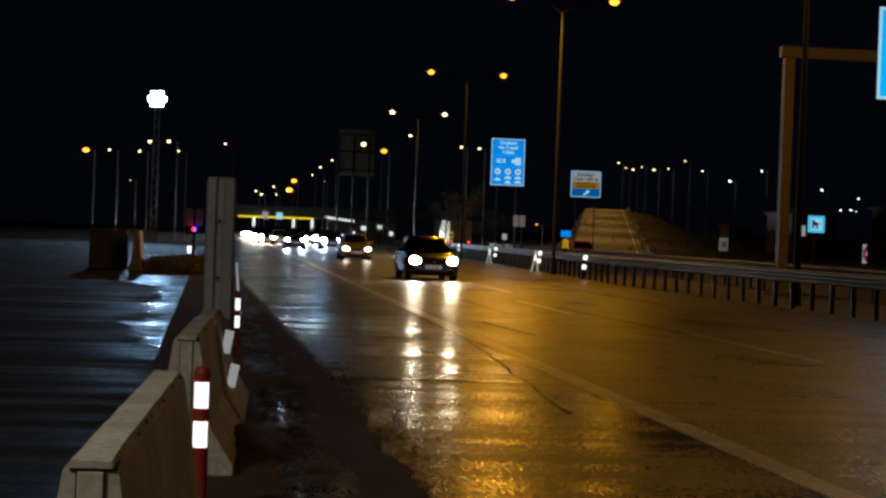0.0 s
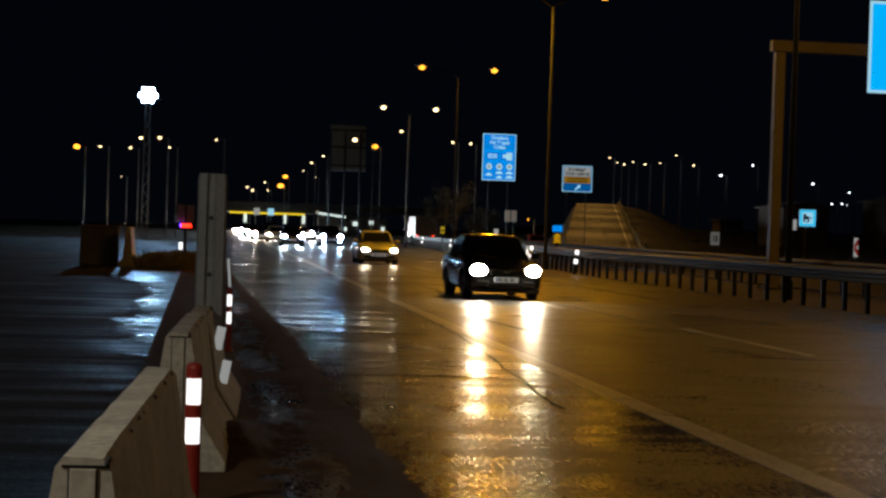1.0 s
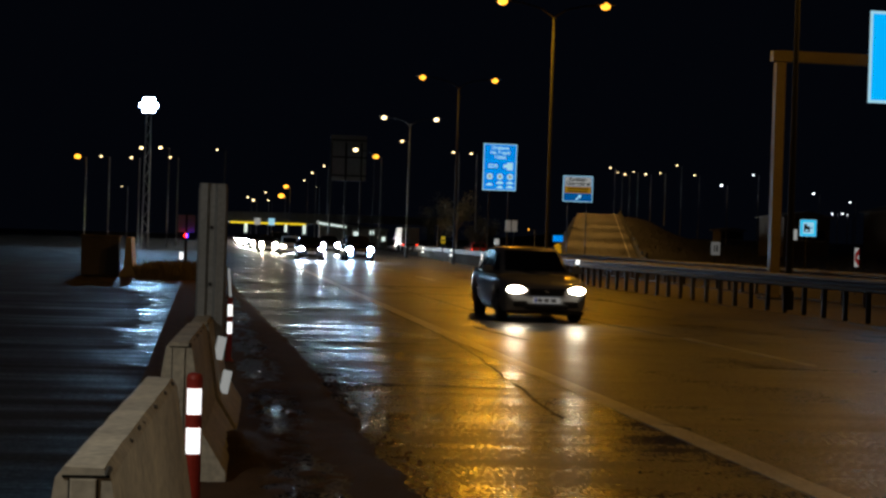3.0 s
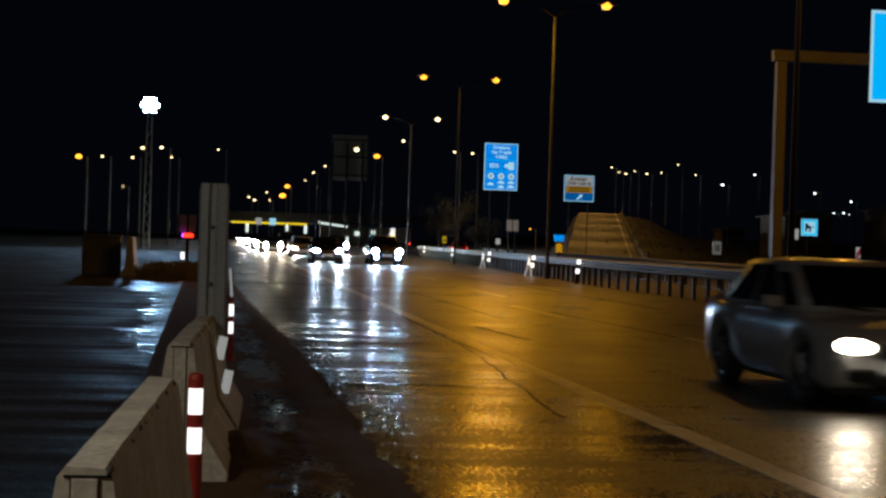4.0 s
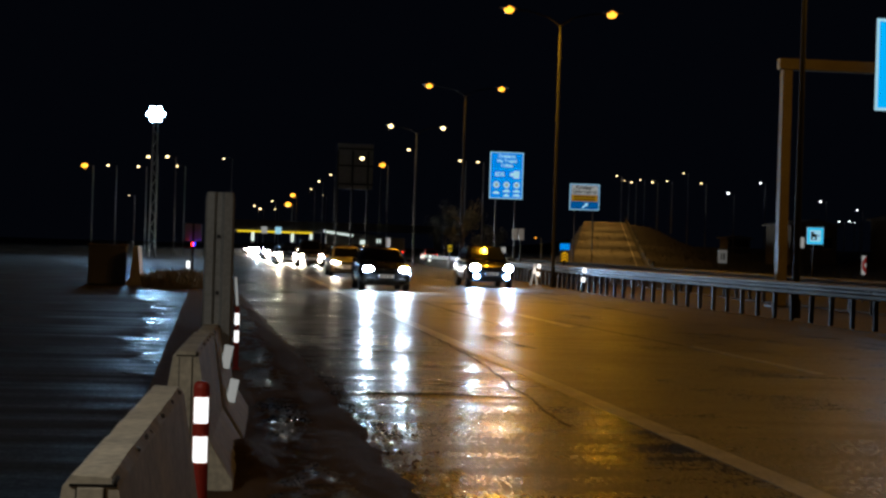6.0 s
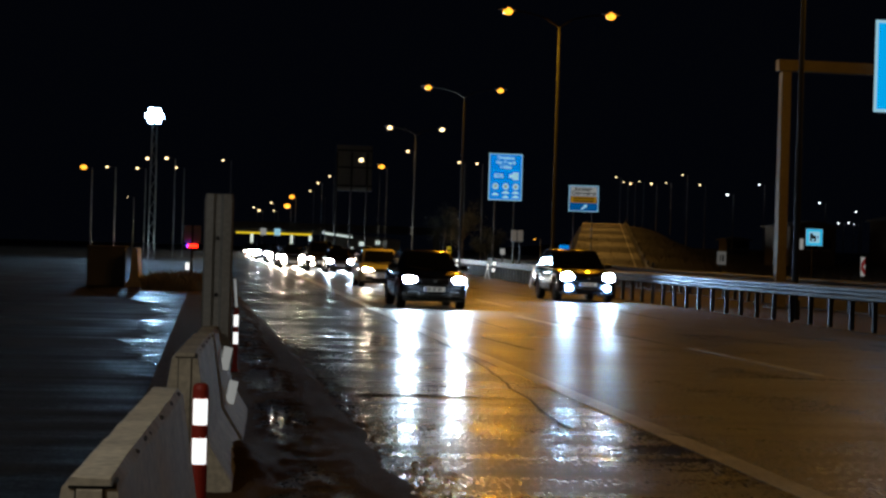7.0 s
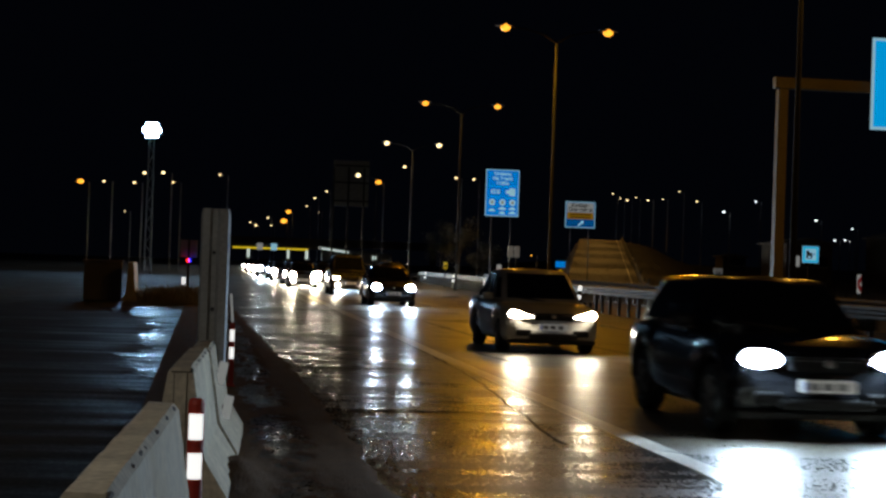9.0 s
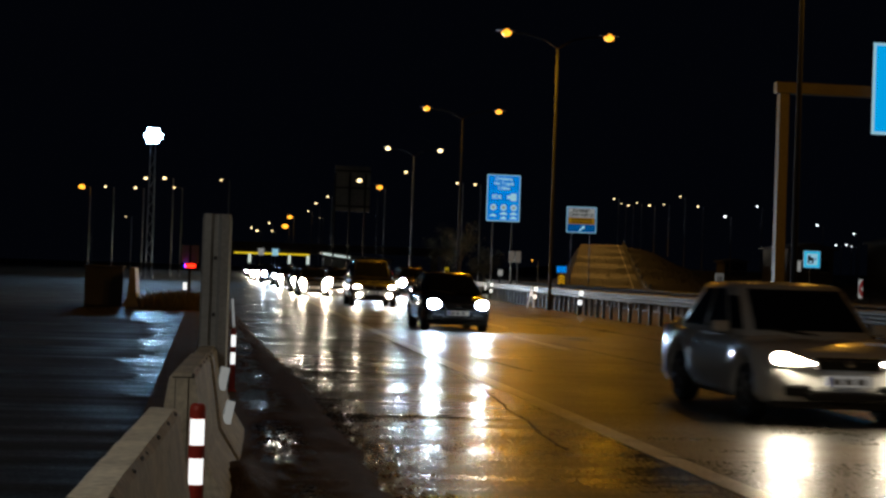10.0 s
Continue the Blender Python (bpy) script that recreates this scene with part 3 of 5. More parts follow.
def small_lamp(x, y, z, lens, size, label, pole=True, arm=0.9):
    """A far lamp whose lens hangs at x, y, z."""
    base = hill(x, y)
    t = thing("far_street_lamp", label, "street lamp", "far street lamps", pose(x + arm, y, base))
    h = z - base
    bm = B()
    tube(bm, (0, 0, 0), (0, 0, h), 0.09, 0.06, 6)
    part("pole", bm, M_SIGNBACK, t)
    bm = B()
    tube(bm, (0, 0, h - 0.02), (-arm, 0, h + 0.1), 0.04, 0.04, 5)
    part("arm", bm, M_POST, t)
    bm = B()
    bmesh.ops.create_uvsphere(bm, u_segments=10, v_segments=6, radius=size)
    bmesh.ops.scale(bm, vec=(1.2, 1, 0.8), verts=bm.verts)
    part("lens", bm, lens, t, "glowing lens", place=pose(-arm, 0, h))


# the last value, the lens radius, is enlarged to the size of the lamp's glow
LEFT_LAMPS = [
    (-13.0, 180, 9.1, M_SOD, 0.30),
    (-10.6, 180, 9.2, M_WARM, 0.11),
    (-12.1, 260, 8.2, M_WARM, 0.07),
    (-7.7, 185, 9.4, M_WARM, 0.12),
    (-6.3, 175, 10.0, M_WARM, 0.15),
    (-4.4, 175, 10.1, M_WARM, 0.15),
    (-3.6, 185, 9.6, M_WARM, 0.12),
    (1.4, 185, 10.6, M_WARM, 0.10),
]
MIDDLE_LAMPS = [
    (11.0, 420, 10.8, M_WARM, 0.19),
    (12.4, 420, 10.1, M_WARM, 0.26),
    (15.3, 420, 12.1, M_WARM, 0.19),
    (16.5, 430, 10.4, M_WARM, 0.19),
    (17.4, 380, 10.5, M_SOD, 0.62),
    (18.4, 380, 12.6, M_SOD, 0.50),
    (23.0, 390, 14.4, M_WARM, 0.15),
    (23.5, 370, 15.5, M_WARM, 0.19),
    (23.9, 340, 15.8, M_WARM, 0.17),
    (28.4, 430, 14.2, M_WARM, 0.12),
    (26.2, 260, 14.2, M_SOD, 0.42),
    (24.4, 210, 13.8, M_WARM, 0.16),
    (36.8, 250, 14.8, M_WARM, 0.16),
    (39.5, 250, 14.7, M_WARM, 0.15),
    (48.6, 250, 3.7, M_SOD, 0.11),
]
RIGHT_LAMPS = [
    (73.0, 300, 15.8, M_WARM, 0.13),
    (74.4, 300, 15.0, M_WARM, 0.10),
    (73.2, 290, 14.3, M_WARM, 0.15),
    (79.9, 310, 15.7, M_WARM, 0.11),
    (69.0, 260, 13.1, M_WARM, 0.14),
    (74.1, 270, 13.8, M_WARM, 0.10),
    (79.7, 280, 15.7, M_WARM, 0.11),
    (76.9, 260, 13.2, M_WARM, 0.12),
    (72.0, 230, 10.6, M_WHITE, 0.15),
    (86.6, 260, 13.6, M_WHITE, 0.13),
    (85.5, 230, 9.9, M_WHITE, 0.13),
    (94.9, 240, 9.2, M_WHITE, 0.11),
    (99.9, 260, 7.9, M_WHITE, 0.11),
    (101.6, 260, 8.0, M_WHITE, 0.12),
    (102.5, 260, 7.8, M_WHITE, 0.08),
    (72.0, 320, 7.6, M_WARM, 0.13),
]
LAMP_WORDS = {M_SOD: "far street lamp with an orange sodium glow", M_WARM: "far street lamp with a warm white glow", M_WHITE: "far street lamp with a white glow"}
for x, y, z, lens, size in LEFT_LAMPS + MIDDLE_LAMPS + RIGHT_LAMPS:
    small_lamp(x, y, z, lens, size, LAMP_WORDS[lens])


def mast():
    x, y, h = -4.87, 150, 12.2
    t = thing("floodlight_mast", "steel lattice mast with blazing blue-white floodlights", "floodlight mast", place=pose(x, y, 0))
    for sx in (-1, 1):
        for sy in (-1, 1):
            bm = B()
            tube(bm, (sx * 0.27, sy * 0.27, 0), (sx * 0.2, sy * 0.2, h), 0.045, 0.035, 6)
            part("leg", bm, M_GALV, t)
    n = 14
    for i in range(n):
        a, b = i / n, (i + 1) / n
        wa, wb = 0.27 - 0.07 * a, 0.27 - 0.07 * b
        bm = B()
        s = 1 if i % 2 else -1
        tube(bm, (-wa * s, -wa, a * h), (wb * s, -wb, b * h), 0.022, sides=5)
        tube(bm, (-wa * s, wa, a * h), (wb * s, wb, b * h), 0.022, sides=5)
        tube(bm, (-wa, -wa * s, a * h), (-wb, wb * s, b * h), 0.022, sides=5)
        part("brace", bm, M_GALV, t)
    bm = B()
    box(bm, -0.9, 0.9, -0.12, 0.12, h, h + 0.12, 0.01)
    part("crossbar", bm, M_GALV, t)
    for dx, dz in ((-0.56, 0.0), (0.0, 0.0), (0.56, 0.0), (-0.29, 0.46), (0.29, 0.46), (-0.29, -0.46), (0.29, -0.46)):
        bm = B()
        box(bm, -0.24, 0.24, -0.1, 0.14, -0.2, 0.22, 0.03)
        hd = part("floodlight", bm, M_BLACK, t, place=pose(dx, -0.2, h + 0.28 + dz, -20))
        bm = B()
        box(bm, -0.21, 0.21, -0.115, -0.102, -0.17, 0.19, 0.004)
        part("lens", bm, M_FLOOD, hd, "blue-white glowing lens")
    lamp(x, y - 0.6, h + 0.3, 1150, COOL, 1.0, (-5, 40, 0))


mast()
# unseen lamp and its post, added to brighten the barriers
lamp(-6.0, 2.0, 7.0, 340, (1.0, 0.93, 0.80), 0.5)
street_lamp(-8.27, 2.0, 7.2, (1,), M_WHITE, label="added tall grey lamp out of view with one white head")
# bare lights without fixtures, added to brighten the slip road
for y in (152, 176, 200, 224, 248, 272):
    lamp(ramp_left(y) + 2.5, y, ramp_z(y) + 9.0, 620, AMBER, 0.4).data.spread = radians(140)


# ---- signs ----
def sign(name, x, y, z0, z1, w, label, face, border, posts=(), back=0.06, turn=0.0, category="road sign"):
    """A sign board with rim; returns the thing, whose face lies at y = -back."""
    t = thing(name, label, category, "", pose(x, y, 0, 0, 0, turn))
    bm = B()
    box(bm, -w / 2, w / 2, -back + 0.004, 0, z0, z1, 0.02)
    part("panel", bm, M_SIGNBACK, t)
    bm = B()
    box(bm, -w / 2, w / 2, -back - 0.006, -back + 0.004, z0, z1)
    part("rim", bm, border, t, "pale rim")
    e = 0.022 * w
    bm = B()
    box(bm, -w / 2 + e, w / 2 - e, -back - 0.014, -back - 0.005, z0 + e, z1 - e)
    part("face", bm, face, t)
    for px in posts:
        bm = B()
        tube(bm, (px, 0.08, 0), (px, 0.08, z1 - 0.1), 0.05, 0.05, 8)
        part("post", bm, M_BLACK, t)
    return t


FRONT = -0.078


def letters(t, body, size, mat, x, z):
    return text(body, size, mat, t, pose(x, FRONT, z, 90))


def bar(t, mat, x0, x1, z0, z1, name="panel_print", label=""):
    bm = B()
    box(bm, x0, x1, FRONT - 0.006, FRONT + 0.003, z0, z1)
    return part(name, bm, mat, t, label)


def disc(t, mat, x, z, r, name="panel_print", label="", d=0.0):
    bm = B()
    tube(bm, (x, FRONT - 0.008 - d, z), (x, FRONT + 0.003, z), r, r, 20)
    return part(name, bm, mat, t, label)


def speed_sign():
    w, z0, z1 = 2.42, 5.28, 8.62
    t = sign("speed_check_sign", 21.05, 120, z0, z1, w, "glowing blue speed check sign with white print on posts", M_BLUE, M_SIGNWHITE, (-0.7, 0.7))
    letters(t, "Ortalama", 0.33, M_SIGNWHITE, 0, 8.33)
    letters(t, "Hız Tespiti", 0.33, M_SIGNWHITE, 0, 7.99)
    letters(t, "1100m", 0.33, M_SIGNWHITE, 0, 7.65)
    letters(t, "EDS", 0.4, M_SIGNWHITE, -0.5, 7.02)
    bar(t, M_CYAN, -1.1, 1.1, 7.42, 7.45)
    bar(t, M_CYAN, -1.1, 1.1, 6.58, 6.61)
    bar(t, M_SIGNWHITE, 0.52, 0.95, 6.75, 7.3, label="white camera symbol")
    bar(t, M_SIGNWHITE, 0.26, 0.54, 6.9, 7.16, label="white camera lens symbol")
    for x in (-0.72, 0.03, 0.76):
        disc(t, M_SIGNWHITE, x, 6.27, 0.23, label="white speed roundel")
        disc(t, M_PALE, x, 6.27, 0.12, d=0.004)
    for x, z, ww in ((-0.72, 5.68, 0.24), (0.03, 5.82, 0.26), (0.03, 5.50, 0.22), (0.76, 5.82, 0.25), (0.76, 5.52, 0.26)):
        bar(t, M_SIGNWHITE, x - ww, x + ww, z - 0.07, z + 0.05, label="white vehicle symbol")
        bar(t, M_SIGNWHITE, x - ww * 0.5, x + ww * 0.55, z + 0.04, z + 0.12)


speed_sign()


def exit_sign():
    w, z0, z1 = 2.55, 5.2, 7.38
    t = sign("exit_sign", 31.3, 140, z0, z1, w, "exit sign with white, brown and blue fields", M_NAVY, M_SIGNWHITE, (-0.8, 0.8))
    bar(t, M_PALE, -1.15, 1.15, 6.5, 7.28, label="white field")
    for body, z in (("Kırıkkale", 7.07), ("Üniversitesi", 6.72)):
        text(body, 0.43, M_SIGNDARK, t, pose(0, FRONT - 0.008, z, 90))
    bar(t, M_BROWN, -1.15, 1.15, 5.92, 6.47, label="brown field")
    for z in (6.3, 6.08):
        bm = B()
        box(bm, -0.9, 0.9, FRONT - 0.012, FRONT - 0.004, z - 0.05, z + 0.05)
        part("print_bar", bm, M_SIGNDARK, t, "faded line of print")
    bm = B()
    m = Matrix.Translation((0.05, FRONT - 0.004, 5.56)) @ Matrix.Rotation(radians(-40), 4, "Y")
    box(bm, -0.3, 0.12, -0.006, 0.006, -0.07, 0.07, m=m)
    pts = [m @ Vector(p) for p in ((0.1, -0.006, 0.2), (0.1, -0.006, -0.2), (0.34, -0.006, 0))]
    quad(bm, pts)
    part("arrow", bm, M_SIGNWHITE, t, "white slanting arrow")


exit_sign()


def camera_sign():
    t = sign("camera_sign", 22.12, 60, 2.12, 2.73, 0.62, "small glowing teal sign with a white camera pictogram on a post", M_TEAL, M_SIGNWHITE, (0,), 0.06)
    bar(t, M_SIGNWHITE, -0.21, 0.21, 2.21, 2.64, label="white field")
    for x0, x1, z0, z1 in ((-0.17, -0.06, 2.47, 2.57), (-0.17, 0.06, 2.37, 2.49), (0.11, 0.15, 2.40, 2.47), (-0.17, -0.11, 2.28, 2.38), (0.0, 0.06, 2.28, 2.38), (-0.12, 0.01, 2.27, 2.30)):
        bm = B()
        box(bm, x0, x1, FRONT - 0.014, FRONT - 0.004, z0, z1, 0.004)
        part("symbol", bm, M_SIGNDARK, t, "black camera symbol")


camera_sign()


def gantry():
    t = thing("sign_gantry", "cream steel cantilever gantry carrying a large glowing blue sign", "sign gantry", place=pose(18.08, 52, 0))
    bm = B()
    box(bm, -0.16, 0.16, -0.16, 0.16, 0, 7.55, 0.03)
    part("column", bm, M_CREAM, t)
    bm = B()
    box(bm, -0.28, 5.2, -0.16, 0.16, 7.56, 7.92, 0.02)
    part("beam", bm, M_CREAM, t)
    bm = B()
    box(bm, -0.4, 0.4, -0.36, 0.36, 0, 0.06)
    part("base_plate", bm, M_POST, t)
    for s in (-1, 1):
        for u in (-1, 1):
            bm = B()
            tube(bm, (s * 0.33, u * 0.29, 0.05), (s * 0.33, u * 0.29, 0.14), 0.03, sides=6)
            part("bolt", bm, M_STEEL, t)
    s = sign("gantry_sign", 17.98 + 2.92 + 2.2, 51.72, 6.36, 9.3, 4.4, "large glowing blue motorway sign hung on a gantry", M_CYAN, M_SIGNWHITE, (), 0.06, category="road sign")
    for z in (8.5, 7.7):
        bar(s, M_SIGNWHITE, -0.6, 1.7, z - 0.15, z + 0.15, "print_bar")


gantry()


def small_sign(name, x, y, z0, z1, w, face, label, rim=None, post=True):
    return sign(name, x, y, z0, z1, w, label, face, rim or face, (0,) if post else (), 0.06)


t = small_sign("arrow_sign", 16.35, 77, 1.66, 1.95, 0.46, M_BLUE, "small blue arrow sign above yellow chevrons on a post")
for i in range(3):
    bm = B()
    for s in (-1, 1):
        m = Matrix.Translation((s * 0.07, FRONT, 1.2 + i * 0.14)) @ Matrix.Rotation(radians(s * 38), 4, "Y")
        box(bm, -0.10, 0.10, -0.01, 0.01, -0.03, 0.03, m=m)
    part("chevron", bm, M_YELLOW, t, "yellow chevron")
bm = B()
box(bm, -0.2, 0.2, -0.06, -0.02, 1.08, 1.6, 0.01)
part("chevron_board", bm, M_BLACK, t, "black board")


def chevron_post(x, y, z0, z1, w):
    t = thing("chevron_marker", "red and white striped hazard marker on a post", "hazard marker", "", pose(x, y, 0))
    bm = B()
    tube(bm, (0, 0.04, 0), (0, 0.04, z1), 0.03, sides=6)
    part("post", bm, M_POST, t)
    bm = B()
    box(bm, -w / 2, w / 2, -0.02, 0.01, z0, z1, 0.005)
    part("board", bm, M_PALE, t)
    mid, q = (z0 + z1) / 2, (z1 - z0) / 2
    for s in (-1, 1):
        bm = B()
        loft(bm, [[(x, d, mid + s * z * q) for x, z in ((w * 0.47, 0.3), (w * 0.47, 0.95), (-w * 0.45, 0.36), (-w * 0.45, 0.0), (0.0, 0.0))] for d in (-0.03, -0.018)])
        part("chevron", bm, M_REDSHEET, t, "red chevron stroke")


chevron_post(24.05, 60, 1.05, 1.75, 0.16)
t = small_sign("limit_sign", 31.05, 100, 1.2, 2.0, 0.55, M_DIMSIGN, "small pale sign with dark print on a post")
bar(t, M_SIGNDARK, -0.12, -0.05, 1.4, 1.8, "print_bar")
bar(t, M_SIGNDARK, 0.03, 0.14, 1.4, 1.8, "print_bar")
# sign backs glow faintly so that they look lit
t = small_sign("back_sign", 20.35, 112, 2.3, 3.05, 0.36, M_DIMSIGN, "dull grey back of a road sign with a faint added glow")
t = small_sign("back_sign", 20.78, 112, 2.3, 3.05, 0.36, M_DIMSIGN, "dull grey back of a road sign with a faint added glow")
t = small_sign("white_marker", 17.5, 100, 1.4, 1.75, 0.28, M_PALE, "small white marker on a post")
for x, y in ((17.4, 122),):
    t = small_sign("chevron_sign", x, y, 1.35, 1.85, 0.3, M_YELLOW, "small yellow chevron sign on a post")
    bar(t, M_SIGNDARK, -0.12, 0.12, 1.5, 1.62, "print_bar")


def big_sign_back():
    t = thing("billboard", "unlit back of a large motorway sign on three posts", "billboard", "", pose(19.4, 230, 0))
    bm = B()
    box(bm, -2.35, 2.5, -0.1, 0.1, 9.3, 15.5, 0.03)
    part("panel", bm, M_PANEL, t)
    for z in (10.0, 12.5, 14.8):
        bm = B()
        box(bm, -2.35, 2.5, -0.2, -0.11, z - 0.1, z + 0.1)
        part("rail", bm, M_POST, t)
    for x in (-2.3, -0.3, 1.8):
        bm = B()
        tube(bm, (x, -0.3, 0), (x, -0.3, 14.5), 0.13, 0.13, 8)
        part("post", bm, M_POST, t)


big_sign_back()


# ---- toll plaza in the distance ----
def toll_plaza():
    t = thing("toll_canopy", "far toll station canopy with a glowing yellow fascia", "toll station", "", pose(0, 400, 0))
    bm = B()
    box(bm, 4, 27, 0, 14, 4.6, 5.5, 0.05)
    part("roof", bm, M_DARKCON, t)
    bm = B()
    box(bm, 6.6, 24.2, -0.12, -0.01, 4.25, 4.6)
    part("fascia", bm, M_CANOPYGLOW, t, "glowing yellow fascia")
    for x in (10.3, 19.6, 24):
        bm = B()
        box(bm, x - 0.4, x + 0.4, 1, 2, 0, 4.7, 0.05)
        part("column", bm, M_PLASTER, t)
        # emitting slab in place of light falling on the column's face
        bm = B()
        box(bm, x - 0.3, x + 0.3, 0.85, 0.99, 2.2, 4.2)
        part("column_lamp", bm, M_WHITEGLOW, t, "glowing slab that makes the column face look lit")
    for x, m in ((12.9, M_PALE), (16.2, M_SIGNWHITE)):
        bm = B()
        box(bm, x - 0.7, x + 0.7, -0.4, -0.2, 4.0, 5.6, 0.02)
        part("lane_sign", bm, m, t, "lit lane sign")
    t = thing("service_canopy", "far service building with a lit white roof edge", "building", "", pose(0, 300, 0))
    bm = B()
    loft(bm, [[(20.5, 0, 3.9), (20.5, 6, 3.9), (20.5, 6, 4.4), (20.5, 0, 4.4)], [(33, 0, 2.9), (33, 6, 2.9), (33, 6, 3.4), (33, 0, 3.4)]])
    part("roof", bm, M_DARKCON, t)
    bm = B()
    loft(bm, [[(20.6, -0.1, 3.85), (20.6, -0.02, 3.85), (20.6, -0.02, 4.2), (20.6, -0.1, 4.2)], [(25.4, -0.1, 3.3), (25.4, -0.02, 3.3), (25.4, -0.02, 3.62), (25.4, -0.1, 3.62)]])
    part("fascia", bm, M_WHITEGLOW, t, "lit white fascia")
    for x in (21, 26, 31):
        bm = B()
        box(bm, x - 0.2, x + 0.2, 2, 2.4, 0, 3.6)
        part("column", bm, M_PLASTER, t)
    for x, w, z in ((27.4, 1.0, 2.0), (30.2, 0.7, 2.3), (32.3, 0.6, 1.2), (25.6, 0.4, 1.0)):
        bm = B()
        box(bm, x - w / 2, x + w / 2, 2.2, 2.3, z, z + 0.7)
        part("window", bm, M_WHITEGLOW, t, "lit window")
    bm = B()
    box(bm, 21, 33, 2.4, 6, 0, 3.3)
    part("wall", bm, M_PLASTER, t)
    t = thing("overpass", "dark concrete overpass across the motorway", "bridge", "", pose(0, 440, 0))
    bm = B()
    box(bm, 3, 66, 0, 9, 5.6, 7.6, 0.05)
    part("deck", bm, M_DARKCON, t)
    for x in (4, 32, 60):
        bm = B()
        box(bm, x - 0.6, x + 0.6, 2, 7, 0, 5.65, 0.05)
        part("pier", bm, M_DARKCON, t)


toll_plaza()

# ---- the island by the yard ----
t = thing("concrete_block", "weathered concrete block on a traffic island", "concrete block", "", pose(-3.3, 57.5, 0))
bm = B()
box(bm, -0.62, 0.62, -0.4, 0.4, 0, 1.28, 0.04)
part("body", bm, M_DARKCON, t)
bm = B()
box(bm, -0.66, 0.66, -0.44, 0.44, 1.28, 1.34, 0.015)
part("cap", bm, M_DARKCON, t)
t = thing("concrete_barrier", "concrete road barrier seen end-on at the island", "barrier", "", pose(-2.35, 56.5, 0))
part("body", barrier_mesh(3.0, 1.3), M_CONCRETE, t)


def scrub(name, x0, x1, y0, y1, h, count, label, seed, ground=0.0, mat=M_LEAF):
    """Dry grass and twigs as many thin blades."""
    rnd = random.Random(seed)
    bm = B()
    for _ in range(count):
        x, y = rnd.uniform(x0, x1), rnd.uniform(y0, y1)
        z = hill(x, y) if ground is None else ground
        a, l = rnd.uniform(0, 6.28), h * rnd.uniform(0.4, 1.0) * (0.6 + 0.5 * noise.noise((x * 0.9, y * 0.4, seed)))
        l = max(l, 0.06)
        dx, dy = math.cos(a) * 0.3 * l, math.sin(a) * 0.3 * l
        w = 0.018 * (1 + l)
        quad(bm, [(x - w, y, z - 0.02), (x + w, y, z - 0.02), (x + dx + w * 0.4, y + dy, z + l * 0.7), (x + dx * 1.8, y + dy * 1.8, z + l)])
    tagged(part(name, bm, mat), label, "grass", kind="stuff")


scrub("dry_grass", -2.0, 0.05, 54, 63, 0.75, 2600, "dry pale grass on the traffic island", 4, mat=M_STRAW)
scrub("hill_grass", 36, 75, 85, 230, 0.8, 3500, "sparse dry scrub on the dark hillside", 5, None)


def warning_post():
    t = thing("warning_beacon", "signal post with a flashing red and blue beacon and white reflector", "warning light", "", pose(-0.5, 57, 0))
    bm = B()
    tube(bm, (0, 0, 0), (0, 0, 2.1), 0.05, sides=8)
    part("post", bm, M_BLACK, t)
    bm = B()
    box(bm, -0.28, 0.28, -0.03, 0.03, 1.52, 2.1, 0.01)
    part("board", bm, M_SIGNBACK, t)
    bm = B()
    box(bm, -0.3, 0.3, -0.14, 0.06, 1.28, 1.32, 0.01)
    part("beacon_tray", bm, M_BLACK, t)
    bm = B()
    box(bm, -0.2, -0.08, -0.06, -0.03, 0.62, 0.86, 0.01)
    part("reflector", bm, M_REFLECT, t, "white reflector")
    rotor = thing("beacon_rotor", "", "")
    rotor.parent, rotor.matrix_basis = t, pose(0, -0.04, 1.42)
    for s, m, lab in ((-1, M_REDLAMP, "red lens"), (1, M_BLUELAMP, "blue lens")):
        bm = B()
        box(bm, -0.2, 0.2, 0.03 * s - 0.02, 0.03 * s + 0.02, -0.055, 0.055, 0.01)
        part("beacon_lens", bm, m, rotor, lab)
    return rotor


ROTOR = warning_post()


